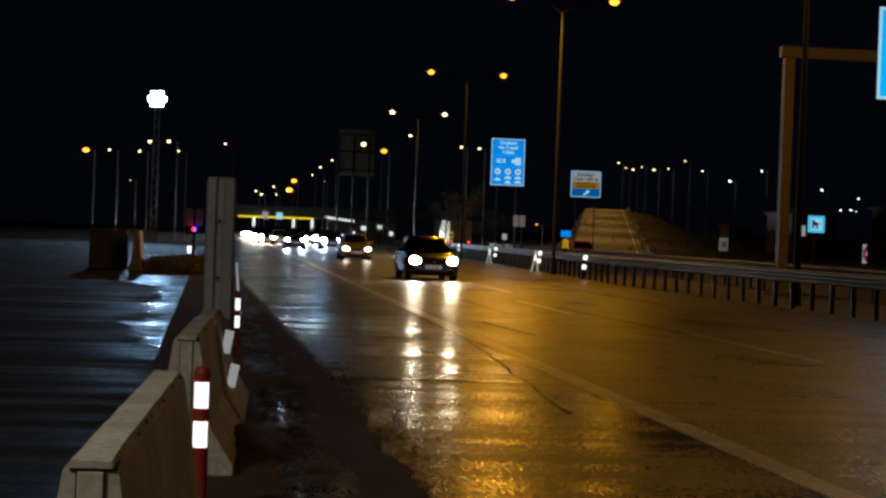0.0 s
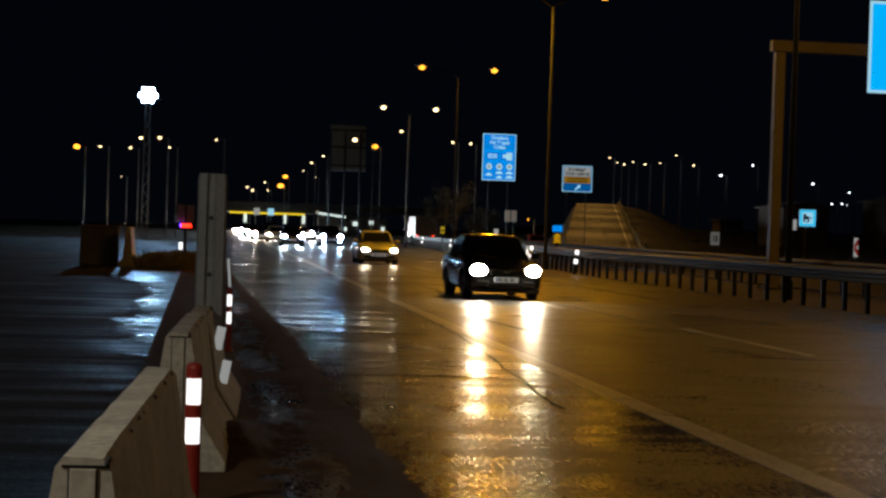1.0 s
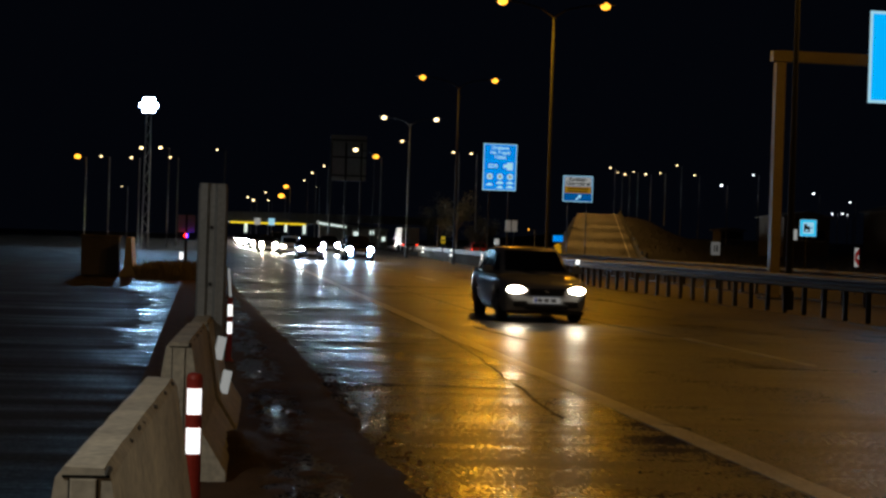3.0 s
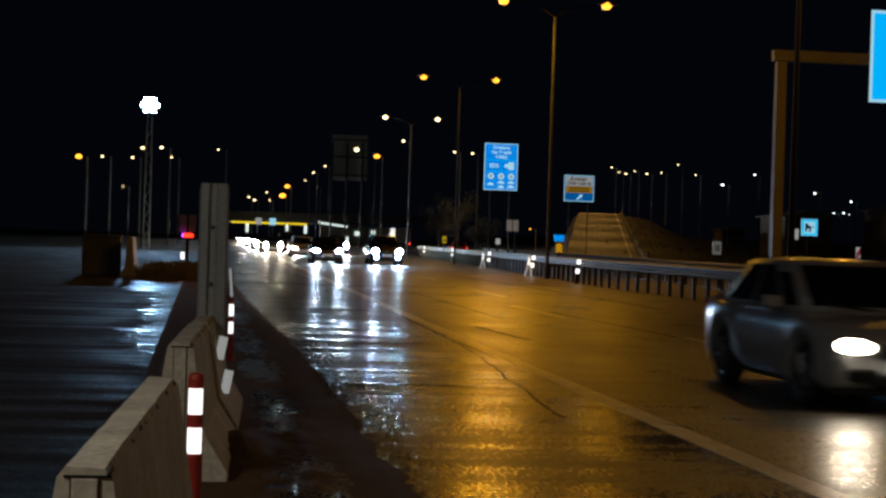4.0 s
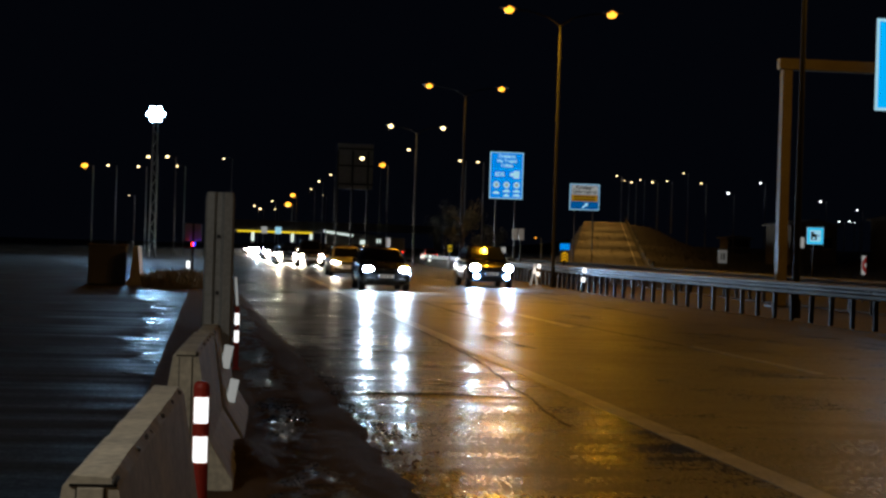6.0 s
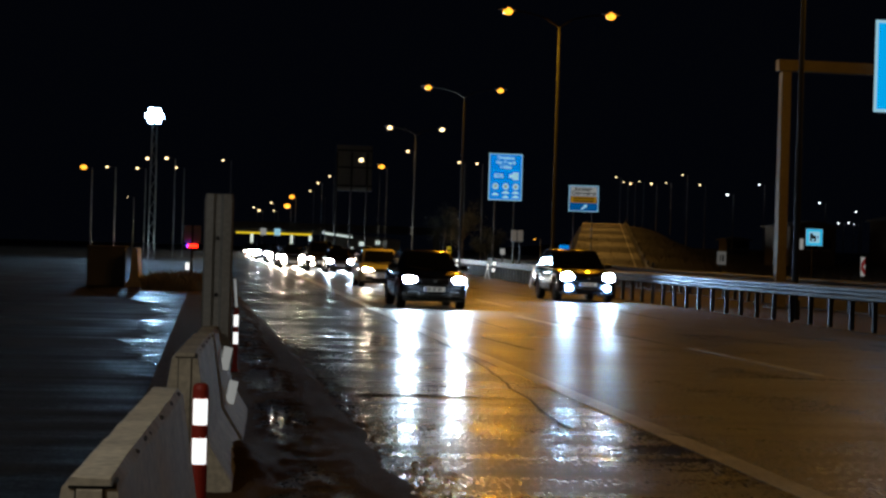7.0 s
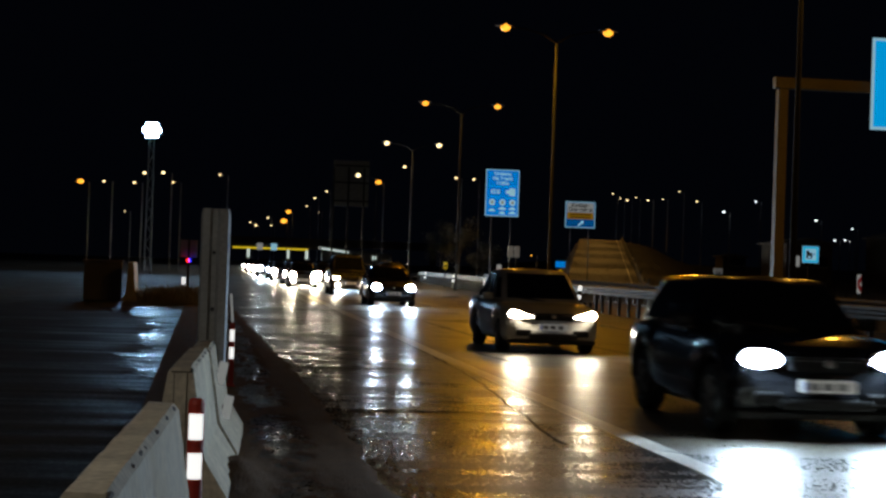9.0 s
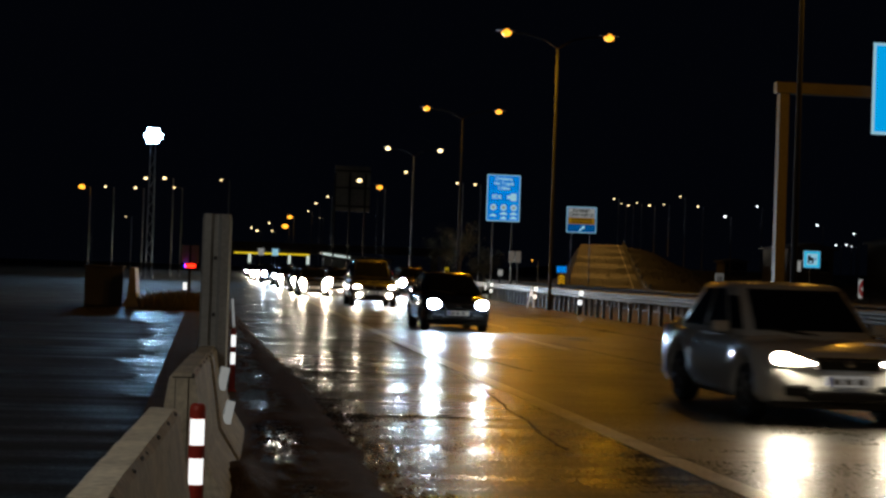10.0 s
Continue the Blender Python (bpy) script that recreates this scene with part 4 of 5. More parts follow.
# ---- trees ----
def tree(x, y, h, spread, seed, label="leafy roadside tree dimly lit from the motorway"):
    """A tapered trunk with limbs and a crown of many small leaves."""
    rnd = random.Random(seed)
    t = thing("tree", label, "tree", "roadside trees", pose(x, y, hill(x, y) - 0.05))
    bm = B()
    top = h * 0.55
    pts = [Vector((0.12 * noise.noise((seed, i, 0)) * i, 0.12 * noise.noise((seed, i, 5)) * i, top * i / 4)) for i in range(5)]
    for i in range(4):
        tube(bm, pts[i], pts[i + 1], 0.13 * (1 - i * 0.17), 0.13 * (1 - (i + 1) * 0.17), 7)
    tips = []
    for i in range(9):
        a = i * 2.4 + rnd.random()
        base = pts[2].lerp(pts[4], rnd.random())
        tip = base + Vector((math.cos(a) * spread * rnd.uniform(0.4, 0.9), math.sin(a) * spread * rnd.uniform(0.4, 0.9), h * rnd.uniform(0.12, 0.4)))
        tube(bm, base, tip, 0.045, 0.012, 5)
        tips += [tip, base.lerp(tip, 0.6)]
    part("trunk", bm, M_BARK, t)
    bm = B()
    for tip in tips:
        r = spread * rnd.uniform(0.25, 0.5)
        for _ in range(130):
            v = Vector((rnd.gauss(0, 1), rnd.gauss(0, 1), rnd.gauss(0, 0.8)))
            p = tip + v.normalized() * r * rnd.random() ** 0.5
            a, s = rnd.uniform(0, 6.28), rnd.uniform(0.05, 0.11)
            d = Vector((math.cos(a), math.sin(a), rnd.uniform(-0.8, 0.8))) * s
            n = Vector((-d.y, d.x, rnd.uniform(-0.5, 0.5) * s)) * 0.55
            quad(bm, [p - d, p - n, p + d, p + n])
    part("crown", bm, M_LEAF, t, "loose crown of small leaves")


tree(22.6, 150, 6.3, 1.8, 3)
tree(22.0, 133, 4.4, 1.5, 7)
tree(24.0, 172, 6.6, 2.0, 11)


# ---- buildings on the hill ----
def house(x, y, w, d, h, label, lit):
    z = hill(x, y) - 0.3
    t = thing("house", label, "house", "hillside houses", pose(x, y, z))
    bm = B()
    box(bm, -w / 2, w / 2, 0, d, 0, h, 0.03)
    part("wall", bm, M_PLASTER, t)
    bm = B()
    loft(bm, [[(-w / 2 - 0.4, -0.4, h), (w / 2 + 0.4, -0.4, h), (w / 2 + 0.4, -0.4, h + 0.15), (0, -0.4, h + w * 0.14), (-w / 2 - 0.4, -0.4, h + 0.15)],
              [(-w / 2 - 0.4, d + 0.4, h), (w / 2 + 0.4, d + 0.4, h), (w / 2 + 0.4, d + 0.4, h + 0.15), (0, d + 0.4, h + w * 0.14), (-w / 2 - 0.4, d + 0.4, h + 0.15)]])
    part("roof", bm, M_DARKCON, t)
    for i, u in enumerate((-0.3, 0.0, 0.3)):
        win = B()
        box(win, u * w - 0.45, u * w + 0.45, -0.06, 0.02, h * 0.45, h * 0.45 + 1.1, 0.01)
        wo = part("window", win, M_PALE if i in lit else M_GLASS, t)
        fr = B()
        box(fr, u * w - 0.55, u * w + 0.55, -0.09, -0.02, h * 0.45 - 0.1, h * 0.45)
        part("sill", fr, M_CONCRETE, wo)


house(62.6, 170, 5, 8, 4.2, "plastered hillside house with a lit window", (0,))
house(77, 240, 3.4, 4, 2.2, "low pale outbuilding on the hillside", ())
house(76, 165, 12, 8, 5.0, "dark house with an overhanging roof on the hillside", (2,))


# ---- vehicles ----
PAINT_DARK = carpaint("black_car_paint", (0.012, 0.013, 0.016))
PAINT_GREY = carpaint("grey_car_paint", (0.10, 0.105, 0.115))
PAINT_SILVER = carpaint("silver_car_paint", (0.42, 0.44, 0.47), 0.35, 0.2)
PAINT_WHITE = carpaint("white_car_paint", (0.72, 0.72, 0.71), 0.3, 0.0)
PAINT_RED = carpaint("red_car_paint", (0.4, 0.03, 0.02), 0.3, 0.1)
GLOW_WARM = headlamp("halogen_headlamp", (1.0, 0.86, 0.62), 320)
GLOW_SOFT = headlamp("dipped_halogen_headlamp", (1.0, 0.85, 0.62), 80)
GLOW_COOL = headlamp("xenon_headlamp", (0.62, 0.82, 1.0), 650)
GLOW_DIP = headlamp("dipped_xenon_headlamp", (0.62, 0.82, 1.0), 1500)
GLOW_BLUE = headlamp("blue_white_headlamp", (0.42, 0.68, 1.0), 1100)
GLOW_FULL = headlamp("full_beam_halogen_headlamp", (1.0, 0.86, 0.64), 800)
GLOW_GLARE = headlamp("full_beam_xenon_headlamp", (0.62, 0.82, 1.0), 1700)
GLOW_FOG = headlamp("blue_fog_lamp", (0.25, 0.5, 1.0), 150)

# length, width, height, wheelbase, front overhang, bonnet height, belt height, wheel radius,
# windscreen base, roof front, roof rear, rear glass base, boot height, clearance
SEDAN = dict(l=4.5, w=1.76, h=1.46, wb=2.62, fo=0.86, hood=0.88, belt=0.93, r=0.31, wsb=1.12, rf=1.95, rr=3.25, rb=3.95, boot=1.02, low=0.22, lamp=0.66)
HATCH = dict(l=4.2, w=1.74, h=1.48, wb=2.58, fo=0.82, hood=0.90, belt=0.95, r=0.31, wsb=1.05, rf=1.85, rr=3.55, rb=4.02, boot=1.0, low=0.21, lamp=0.68)
SUV = dict(l=4.6, w=1.86, h=1.68, wb=2.70, fo=0.86, hood=1.05, belt=1.10, r=0.36, wsb=1.2, rf=1.95, rr=3.9, rb=4.45, boot=1.12, low=0.30, lamp=0.80)


def car(kind, paint, glow, label, category="car", fog=None, detail=True, lens=1.0, swept=False):
    """A car whose nose stands at its own origin and points along -y."""
    k = kind
    L, W, H, r = k["l"], k["w"] / 2, k["h"], k["r"]
    t = thing("car", label, category, "oncoming cars")
    yf, yr = k["fo"], k["fo"] + k["wb"]
    arch = r + 0.055

    def lower(y):
        z = k["low"]
        for c in (yf, yr):
            d = arch * arch - (y - c) ** 2
            if d > 0:
                z = max(z, r + math.sqrt(d))
        return z

    def upper(y):
        if y < k["wsb"]:
            u = y / k["wsb"]
            return k["hood"] - 0.20 * (1 - u) ** 2.2
        if y < k["rb"]:
            return k["belt"] - 0.02 + 0.04 * (y - k["wsb"]) / (k["rb"] - k["wsb"])
        u = (y - k["rb"]) / (L - k["rb"])
        return k["boot"] - 0.10 * u ** 2

    def half(y):
        u = y / L
        nose = max(0, 1 - y / 0.55)
        tail = max(0, 1 - (L - y) / 0.5)
        return W * (1 - 0.09 * nose ** 2 - 0.13 * tail ** 2)

    ys = sorted(set([0, 0.05, 0.14, 0.28, 0.45] + [round(c + arch * math.cos(math.pi * i / 10), 3) for c in (yf, yr) for i in range(11)]
                    + [k["wsb"], 1.5, 2.0, 2.4, 2.8, k["rb"], L - 0.3, L - 0.12, L - 0.04, L]))
    ys = [y for i, y in enumerate(ys) if i == 0 or y - ys[i - 1] > 0.012]
    secs = []
    for y in ys:
        zb, zt, w = lower(y), upper(y), half(y)
        end = min(1, min(y, L - y) / 0.10)
        zb2 = zb + 0.10 * (1 - end)
        zt2 = zt - 0.07 * (1 - end)
        zt2 = max(zt2, zb2 + 0.12)
        side = [(w * 0.93, zb2), (w * 0.99, zb2 + (zt2 - zb2) * 0.15), (w, zb2 + (zt2 - zb2) * 0.45), (w * 0.985, zb2 + (zt2 - zb2) * 0.72),
                (w * 0.94, zb2 + (zt2 - zb2) * 0.90), (w * 0.80, zt2 - 0.005), (w * 0.40, zt2 + 0.015)]
        row = [(x, z) for x, z in side] + [(0, zt2 + 0.02)] + [(-x, z) for x, z in reversed(side)]
        pull = 0.16 * max(0, 1 - y / 0.5)
        secs.append([(x, y + pull * (x / W) ** 2, z) for x, z in row])
    bm = B()
    loft(bm, secs)
    part("body", bm, paint, t, smooth=True)
    bm = B()
    box(bm, -W * 0.78, W * 0.78, 0.35, L - 0.3, k["low"] - 0.04, k["low"] + 0.35)
    part("underbody", bm, M_BLACK, t, "dark underbody")

    # cabin
    b0, wr = k["belt"] - 0.03, W * 0.70
    wb_ = W * 0.93
    bm = B()
    base = [(k["wsb"], W * 0.80), (k["rf"] - 0.05, wb_), (k["rr"], wb_ * 0.99), (k["rb"], W * 0.82)]
    cab = []
    for u in (0, 0.5, 0.85, 0.93, 0.98, 1.0):
        z = b0 + (H - b0) * (1 - (1 - u) ** 1.12)
        y0 = k["wsb"] + (k["rf"] - k["wsb"]) * u
        y1 = k["rb"] + (k["rr"] - k["rb"]) * u
        w0 = wb_ + (wr - wb_) * u
        wf = W * 0.80 + (wr * 0.93 - W * 0.80) * u
        e = {0.93: 0.012, 0.98: 0.04, 1.0: 0.11}.get(u, 0.0)
        cab.append([(-wf + e, y0 + e, z), (-w0 + e, y0 + 0.42, z), (-w0 + e, y1 - 0.35, z), (-wf + e, y1 - e, z), (0, y1 + 0.05 - e, z + (0.02 if u == 1 else 0)),
                    (wf - e, y1 - e, z), (w0 - e, y1 - 0.35, z), (w0 - e, y0 + 0.42, z), (wf - e, y0 + e, z), (0, y0 - 0.06 + e, z + (0.02 if u == 1 else 0))])
    loft(bm, cab)
    part("roof", bm, paint, t, smooth=True)

    def on_cab(a, c, u, v, off):
        """A point of the cabin wall between corners a and c, at u along and v up, off metres proud."""
        i = 0 if v < 0.5 else (1 if v < 0.85 else 2)
        lo, hi = (0, 0.5) if i == 0 else ((0.5, 0.85) if i == 1 else (0.85, 0.93))
        f = (v - lo) / (hi - lo)
        p = [Vector(cab[j][a]).lerp(Vector(cab[j][c]), u) for j in (i, i + 1)]
        n = (Vector(cab[1][c]) - Vector(cab[1][a])).cross(Vector(cab[2][a]) - Vector(cab[1][a])).normalized()
        return p[0].lerp(p[1], f) + n * off

    def pane(name, a, mid, c, v0, v1, u0, u1):
        bm = B()
        cols = [(a, mid, u0), (a, mid, 1.0), (mid, c, u1)] if mid is not None else [(a, c, u0), (a, c, u1)]
        rows = [[bm.verts.new(on_cab(p, q, u, v, sgn * 0.009)) for p, q, u in cols] for v in (v0, 0.5, v1)]
        for x, y in zip(rows, rows[1:]):
            for i in range(len(cols) - 1):
                bm.faces.new((x[i], x[i + 1], y[i + 1], y[i]))
        part(name, bm, M_GLASS, t, "dark glass")

    sgn = 1
    c0 = (Vector(cab[1][8]) - Vector(cab[1][0])).cross(Vector(cab[2][0]) - Vector(cab[1][0]))
    sgn = 1 if c0.y < 0 else -1
    pane("windscreen", 0, 9, 8, 0.10, 0.84, 0.07, 0.93)
    sgn = 1 if (Vector(cab[1][5]) - Vector(cab[1][3])).cross(Vector(cab[2][3]) - Vector(cab[1][3])).y > 0 else -1
    pane("rear_window", 3, 4, 5, 0.15, 0.84, 0.08, 0.92)
    for a, c, side in ((1, 2, -1), (7, 6, 1)):
        n = (Vector(cab[1][c]) - Vector(cab[1][a])).cross(Vector(cab[2][a]) - Vector(cab[1][a]))
        sgn = 1 if n.x * side > 0 else -1
        pane("side_window", a, None, c, 0.10, 0.83, 0.03, 0.46)
        pane("side_window", a, None, c, 0.10, 0.83, 0.52, 0.97)
        q = 0 if side < 0 else 8
        n = (Vector(cab[1][a]) - Vector(cab[1][q])).cross(Vector(cab[2][q]) - Vector(cab[1][q]))
        sgn = 1 if n.x * side > 0 else -1
        pane("quarter_window", q, None, a, 0.10, 0.70, 0.30, 0.94)

    # wheels
    wheel = None
    for y in (yf, yr):
        for s in (-1, 1):
            if wheel is None:
                bm = B()
                secs = []
                for x, rr in ((-0.1, r * 0.66), (-0.105, r * 0.93), (-0.08, r), (0.08, r), (0.105, r * 0.93), (0.1, r * 0.66)):
                    secs.append([(x, rr * math.cos(a), rr * math.sin(a)) for a in [2 * math.pi * i / 20 for i in range(20)]])
                loft(bm, secs)
                wheel = part("wheel", bm, M_RUBBER, t)
                for side in (-1, 1):
                    bm = B()
                    tube(bm, (side * 0.092, 0, 0), (side * 0.101, 0, 0), r * 0.17, r * 0.15, 10)
                    for i in range(5):
                        a = 2 * math.pi * i / 5
                        tube(bm, (side * 0.098, 0, 0), (side * 0.098, r * 0.62 * math.cos(a), r * 0.62 * math.sin(a)), 0.03, 0.024, 5)
                    secs = [[(side * x, rr * math.cos(a), rr * math.sin(a)) for a in [2 * math.pi * i / 20 for i in range(20)]] for x, rr in ((0.1, r * 0.68), (0.108, r * 0.66), (0.1, r * 0.6))]
                    loft(bm, secs, caps=False)
                    part("rim", bm, M_RIM, wheel, "alloy rim")
                w = wheel
            else:
                w = wheel.copy()
                scene.collection.objects.link(w)
                for ch in wheel.children:
                    cc = ch.copy()
                    scene.collection.objects.link(cc)
                    cc.parent = w
            w.matrix_basis = pose(s * (W - 0.125), y, r)

    # face
    zl = k["lamp"]
    for s in (-1, 1):
        bm = B()
        pts_out = []
        shape = ((0, 0.016, 0.012), (0.12, 0.043, 0.036), (0.35, 0.064, 0.054), (0.68, 0.067, 0.058), (0.9, 0.046, 0.042), (1.0, 0.018, 0.016))
        if swept:
            shape = ((0, -0.022, 0.032), (0.25, 0.0, 0.042), (0.5, 0.03, 0.05), (0.75, 0.06, 0.054), (0.92, 0.055, 0.045), (1.0, 0.03, 0.02))
        for u, top, bot in shape:
            x = W * (0.58 + 0.30 * u) if lens <= 1 else W * (0.51 + 0.38 * u)
            x = W * (0.42 + 0.47 * u) if swept else x
            y = 0.16 * (x / W) ** 2
            pts_out.append((s * x, y, zl - bot * lens, zl + top * lens))
        shell = B()
        loft(shell, [[(x, y - 0.006, a - 0.012), (x, y - 0.006, b + 0.012), (x, y + 0.10, b + 0.012), (x, y + 0.10, a - 0.012)] for x, y, a, b in pts_out])
        housing = part("headlight", shell, M_BLACK, t, "headlamp in a dark housing")
        rows = [[bm.verts.new((x, y - 0.012, a + (b - a) * v)) for v in (0, 0.5, 1)] for x, y, a, b in pts_out]
        for p, q in zip(rows, rows[1:]):
            for i in range(2):
                bm.faces.new((p[i], p[i + 1], q[i + 1], q[i]))
        part("lens", bm, glow, housing, "shining lens")
        bm = B()
        box(bm, -0.10, 0.10, -0.05, 0.06, -0.065, 0.065, 0.03)
        mir = part("mirror", bm, paint, t, place=pose(s * (W + 0.06), k["wsb"] + 0.42, k["belt"] + 0.06))
        bm = B()
        box(bm, -0.02 - 0.08, 0.08 + 0.02, 0.062, 0.066, -0.05, 0.05)
        part("mirror_glass", bm, M_CHROME, mir)
        if fog:
            bm = B()
            tube(bm, (0, -0.02, 0), (0, 0.08, 0), 0.1, 0.1, 14)
            part("fog_lamp", bm, fog, t, "blue-white fog lamp", place=pose(s * W * 0.64, 0.075, k["low"] + 0.16))
        else:
            bm = B()
            box(bm, -0.14, 0.14, -0.01, 0.12, -0.06, 0.06, 0.03)
            part("fog_recess", bm, M_BLACK, t, "dark recess in the bumper", place=pose(s * W * 0.60, 0.06, k["low"] + 0.15, 0, 0, s * 12))
        bm = B()
        box(bm, -0.03, 0.03, -0.06, 0.06, -0.07, 0.07, 0.02)
        part("tail_lamp", bm, M_TAIL if not detail else M_RED, t, place=pose(s * W * 0.84, L - 0.02, k["boot"] - 0.16))
        for yy in (k["rf"] + 0.55, k["rf"] + 1.45):
            bm = B()
            box(bm, -0.015, 0.015, -0.09, 0.09, -0.013, 0.013, 0.008)
            part("door_handle", bm, paint, t, place=pose(s * (W * 0.985 + 0.012), yy, k["belt"] - 0.16))
    bm = B()
    loft(bm, [[(x, -0.012 + 0.05 * abs(x / W) ** 2, z) for x, z in ((-W * 0.42, zl + 0.03), (W * 0.42, zl + 0.03), (W * 0.38, zl - 0.10), (-W * 0.38, zl - 0.10))],
              [(x, 0.10, z) for x, z in ((-W * 0.42, zl + 0.03), (W * 0.42, zl + 0.03), (W * 0.38, zl - 0.10), (-W * 0.38, zl - 0.10))]])
    grille = part("grille", bm, M_BLACK, t, "black grille")
    for i in range(3):
        bm = B()
        box(bm, -W * 0.37, W * 0.37, -0.024, -0.01, zl - 0.075 + i * 0.035, zl - 0.066 + i * 0.035)
        part("grille_bar", bm, M_CHROME if i == 2 else M_BLACK, grille)
    bm = B()
    box(bm, -0.055, 0.055, -0.034, -0.01, zl - 0.06, zl + 0.03, 0.02)
    part("badge", bm, M_CHROME, grille, "plain chrome badge")
    bm = B()
    box(bm, -W * 0.5, W * 0.5, -0.012, 0.12, k["low"] + 0.05, k["low"] + 0.15, 0.03)
    part("air_intake", bm, M_BLACK, t, "black lower air intake")
    bm = B()
    box(bm, -W * 0.9, W * 0.9, 0.16, 0.3, k["low"] - 0.05, k["low"] + 0.03, 0.02)
    part("front_lip", bm, M_BLACK, t)
    zp = (zl - 0.1 + k["low"] + 0.15) / 2 - 0.005
    bm = B()
    box(bm, -0.26, 0.26, -0.04, 0.08, zp - 0.056, zp + 0.056, 0.006)
    plate = part("number_plate", bm, M_PLATE, t, "pale number plate")
    bm = B()
    box(bm, -0.258, -0.22, -0.046, -0.038, zp - 0.05, zp + 0.05)
    part("plate_band", bm, M_PLATEBLUE, plate, "blue band")
    for x in (-0.15, -0.02, 0.12):
        bm = B()
        box(bm, x - 0.045, x + 0.045, -0.045, -0.039, zp - 0.032, zp + 0.032)
        part("plate_bar", bm, M_SIGNBACK, plate, "grey print bar")
    for s in (-1, 1):
        bm = B()
        tube(bm, (s * 0.05, k["wsb"] - 0.03, b0 + 0.03), (s * 0.05 - 0.5, k["wsb"] + 0.05, b0 + 0.09), 0.008, sides=4)
        part("wiper", bm, M_BLACK, t)
    return t


M_BOX = material("pale_truck_panel", (0.55, 0.52, 0.46), 0.5, vary=0.15, scale=1.0)


def box_truck():
    t = thing("box_truck", "pale box truck driving away along the far carriageway", "truck")
    bm = B()
    box(bm, -1.2, 1.2, 0, 6.5, 1.0, 3.2, 0.05)
    part("cargo_box", bm, M_BOX, t)
    for s in (-1, 1):
        bm = B()
        box(bm, s * 0.6 - 0.55, s * 0.6 + 0.55, -0.03, 0.01, 1.1, 3.1, 0.01)
        part("rear_door", bm, M_BOX, t)
        bm = B()
        box(bm, s * 0.95 - 0.12, s * 0.95 + 0.12, -0.04, 0.02, 0.85, 0.95)
        part("tail_lamp", bm, M_TAIL, t, "red tail lamp")
        for y in (1.2, 5.6, 7.6):
            bm = B()
            tube(bm, (s * 1.1, y, 0.45), (s * 0.82, y, 0.45), 0.45, 0.45, 16)
            part("wheel", bm, M_RUBBER, t)
    bm = B()
    box(bm, -1.1, 1.1, 6.6, 8.4, 0.6, 2.6, 0.12)
    part("cab", bm, PAINT_WHITE, t)
    bm = B()
    box(bm, -0.9, 0.9, 0.1, 7.0, 0.7, 1.0)
    part("chassis", bm, M_BLACK, t)
    return t


# lens factors above 1 widen the lamps to imitate their glare
CARS = [
    (car(SEDAN, PAINT_DARK, GLOW_WARM, "dark saloon car with bright warm headlamps on the wet lane", lens=2.0),
     ((0, 7.35, 55.2), (0.5, 7.05, 46.3), (1, 6.8, 37.3), (1.5, 6.8, 29.6), (2, 7.0, 22.0), (2.5, 7.2, 14.6), (3, 7.3, 7), (4, 7.4, -9), (10, 7.4, -110))),
    (car(dict(SEDAN, l=4.35, w=1.70, h=1.43, low=0.2, lamp=0.62), PAINT_SILVER, GLOW_SOFT, "silver older saloon car with dipped halogen headlamps", lens=1.15),
     ((0, 8.0, 92), (1, 7.5, 71), (1.5, 7.15, 59.8), (2, 6.85, 49.6), (2.5, 6.6, 40.6), (3.1, 6.6, 30.2), (3.8, 6.65, 18.7), (4, 6.72, 15.2), (4.5, 6.8, 6.6), (5.5, 6.6, -10), (10, 6.6, -90))),
    (car(dict(SUV, w=1.94), PAINT_DARK, GLOW_BLUE, "black off-road car with blue-white headlamps and fog lamps", fog=GLOW_FOG, lens=2.2),
     ((0, 10.3, 143), (1.2, 10.3, 132), (2.5, 10.3, 117), (3.8, 10.4, 99), (4.5, 10.7, 89), (5.5, 11.1, 75.5), (6.3, 11.7, 63.5), (7, 12.1, 53), (7.5, 12.1, 41.7), (8, 12.1, 29.3), (8.5, 12.1, 17), (9, 12.1, 5), (10, 12.1, -20))),
    (car(dict(HATCH, h=1.50, w=1.80, hood=0.97, belt=1.0, low=0.24, r=0.33, lamp=0.75), PAINT_DARK, GLOW_DIP, "black high-bodied car with cool white headlamps", lens=1.4),
     ((0, 6.9, 137), (2.5, 6.9, 113), (4.5, 6.8, 85), (5.5, 6.35, 66.5), (6.3, 6.0, 53.5), (7, 5.8, 43), (7.5, 5.75, 36.3), (8, 5.7, 29), (8.5, 5.68, 22.0), (9, 5.75, 15.0), (9.5, 5.8, 6.8), (10, 5.9, -1))),
    (car(dict(SEDAN, h=1.50, w=1.79, lamp=0.70), PAINT_WHITE, GLOW_WARM, "white saloon car with warm headlamps and dark glass", lens=1.25, swept=True),
     ((0, 7.1, 172), (2.5, 7.1, 142), (5, 7.0, 103), (6.5, 6.9, 75), (7.5, 6.7, 56), (8, 6.55, 45.8), (8.5, 6.4, 37), (9, 6.25, 29.8), (9.5, 6.22, 23), (10, 6.8, 17.2))),
    (car(HATCH, PAINT_DARK, GLOW_COOL, "dark hatchback with glaring cool white headlamps", lens=1.9),
     ((0, 8.0, 205), (2.5, 8.0, 172), (5, 7.9, 136), (7, 7.9, 101), (7.5, 7.8, 91), (8, 7.5, 81), (8.5, 7.15, 71), (9, 6.85, 61), (9.5, 6.5, 51), (10, 6.4, 42.5))),
]
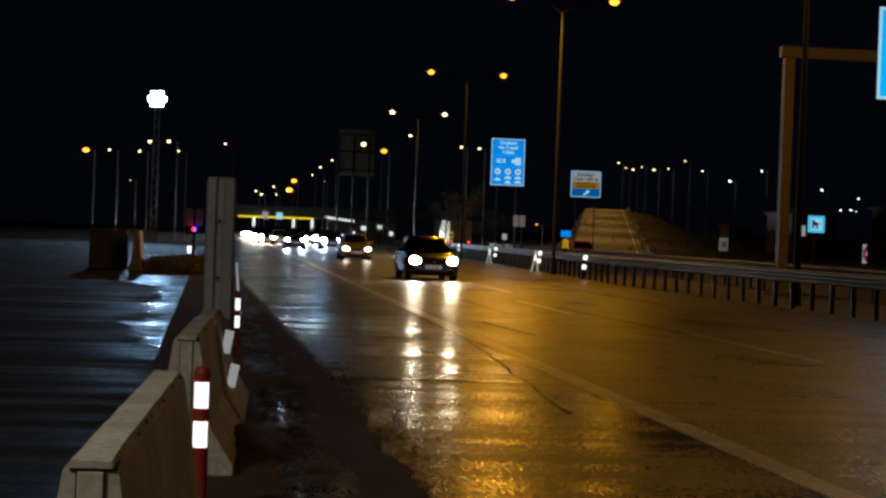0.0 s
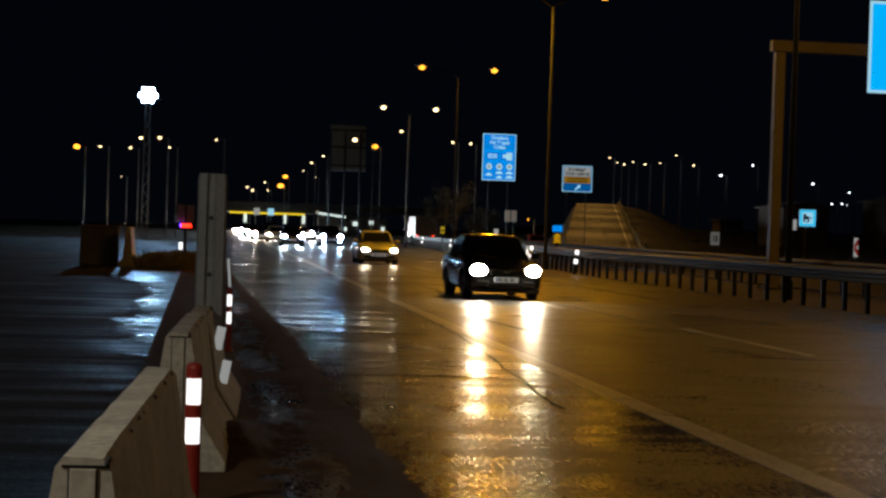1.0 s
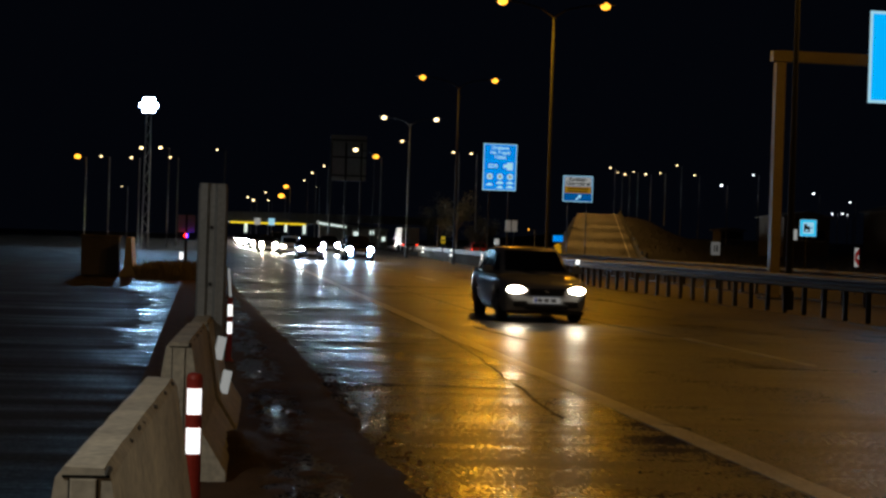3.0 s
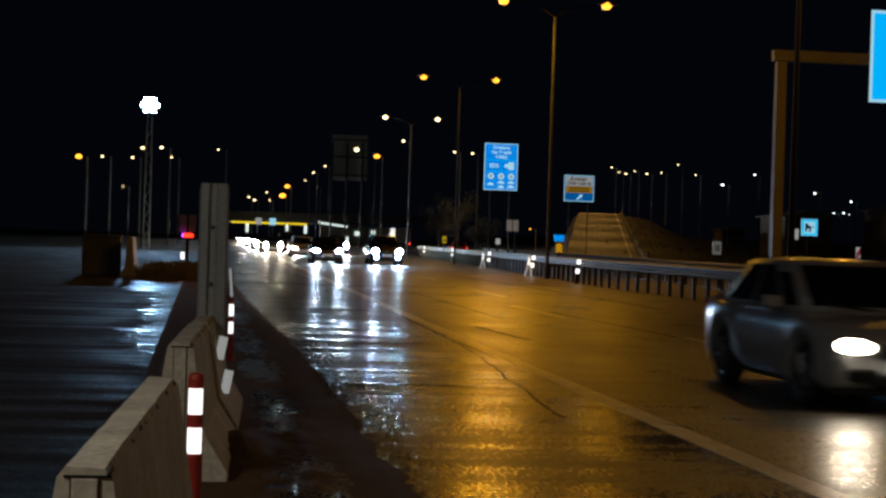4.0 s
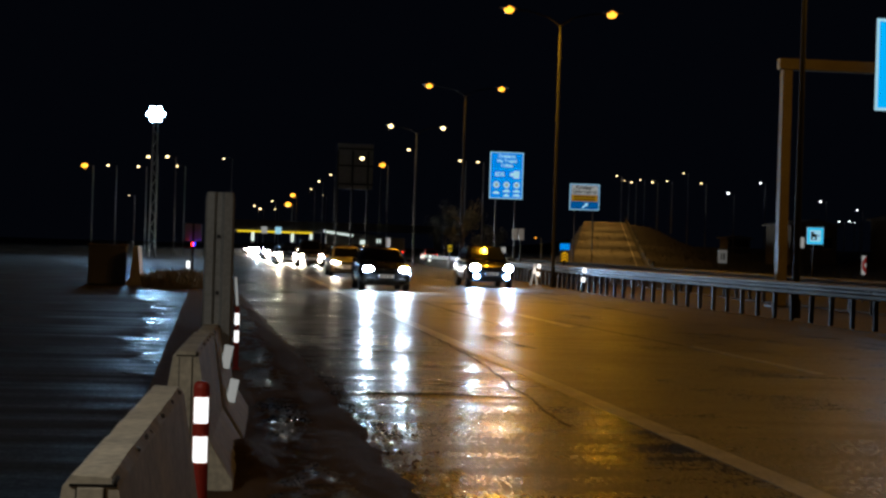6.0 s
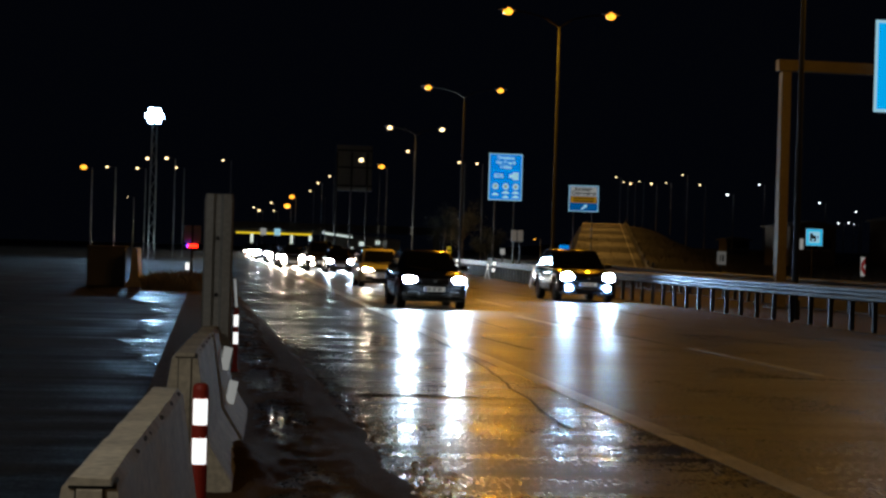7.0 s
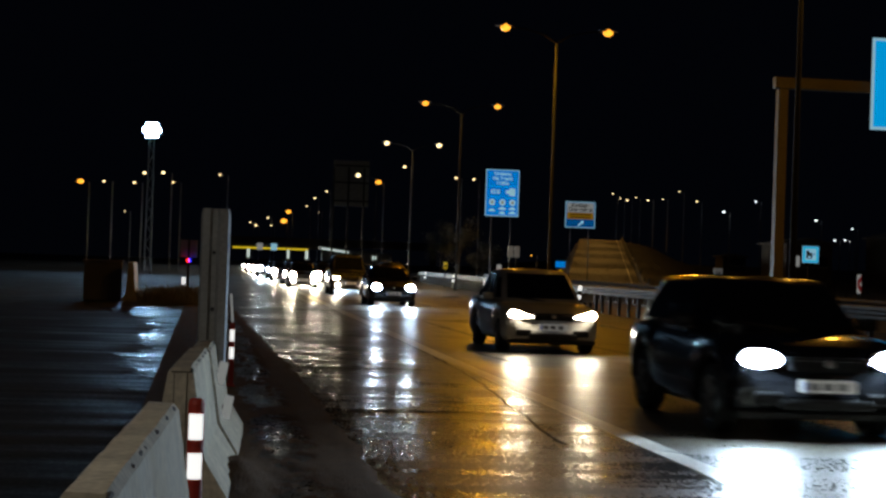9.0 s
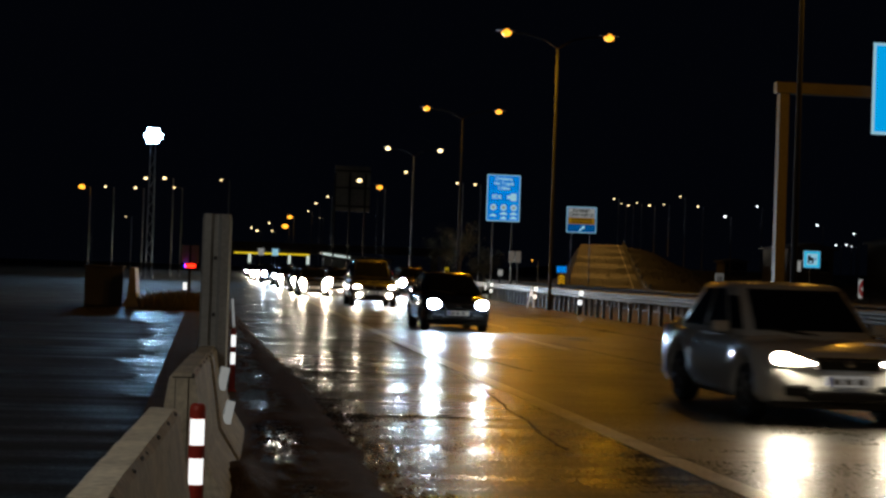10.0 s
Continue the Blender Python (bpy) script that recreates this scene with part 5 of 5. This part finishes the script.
VAN = car(dict(SUV, h=1.9, w=1.9, belt=1.15, rr=4.2, rb=4.5), PAINT_GREY, GLOW_WARM, "grey van with four warm headlamps in the queue", "van", fog=GLOW_SOFT)
TRUCK = box_truck()
RED_CAR = car(HATCH, PAINT_RED, M_GLASS, "red car driving away with glowing tail lamps", detail=False)
# lenses far beyond true size, with the glare put into their shape
FAR_WARM = car(HATCH, PAINT_GREY, GLOW_FULL, "grey car in the far queue with glaring headlamps", fog=GLOW_SOFT, lens=3.4)
FAR_COOL = car(SUV, PAINT_DARK, GLOW_GLARE, "dark car in the far queue with cool headlamps", lens=3.4)


def queue():
    """The stream of cars that follows from the toll station."""
    out = []
    rnd = random.Random(8)
    for i in range(60):
        src = FAR_WARM if rnd.random() < 0.6 else FAR_COOL
        ob = (src if src not in [o for o, _, _ in out] else copy_thing(src, Matrix.Identity(4)))
        y = 86 + i * 5.0 + rnd.uniform(-2.5, 2.5)
        x = (5.9, 8.7, 11.6)[i % 3] + rnd.uniform(-0.3, 0.3) + max(0, y - 200) * 0.02
        out.append((ob, x, y))
    return out


QUEUE = queue()


def motions():
    for ob, rows in CARS:
        walk(ob, [(t, pose(x, y, 0)) for t, x, y in rows])
    walk(VAN, [(0, pose(7.2, 190, 0)), (5, pose(7.2, 132, 0)), (8, pose(7.0, 92, 0)), (10, pose(6.8, 68, 0))])
    walk(TRUCK, [(0, pose(26.7, 180, 0)), (1, pose(26.6, 201, 0)), (2.5, pose(27.6, 221, 0)), (4, pose(29, 246, 0)), (10, pose(36, 340, 0))])
    walk(RED_CAR, [(t, pose(x, y, 0, 0, 0, 180)) for t, x, y in ((0, 24.8, 115), (2, 25.7, 146), (2.5, 25.7, 153.5), (4, 25.7, 173), (4.5, 25.8, 181), (10, 31, 280))])
    for i, (ob, x, y) in enumerate(QUEUE):
        walk(ob, [(0, pose(x + 0.3, y + 88, 0)), (5, pose(x + 0.2, y + 46, 0)), (10, pose(x, y, 0))])
    # the beacon shows its red and its blue side in turn, once in three quarters of a second
    walk(ROTOR, [(i / 10, pose(0, -0.04, 1.42, 0, 0, 48 * i - 84)) for i in range(101)])


motions()
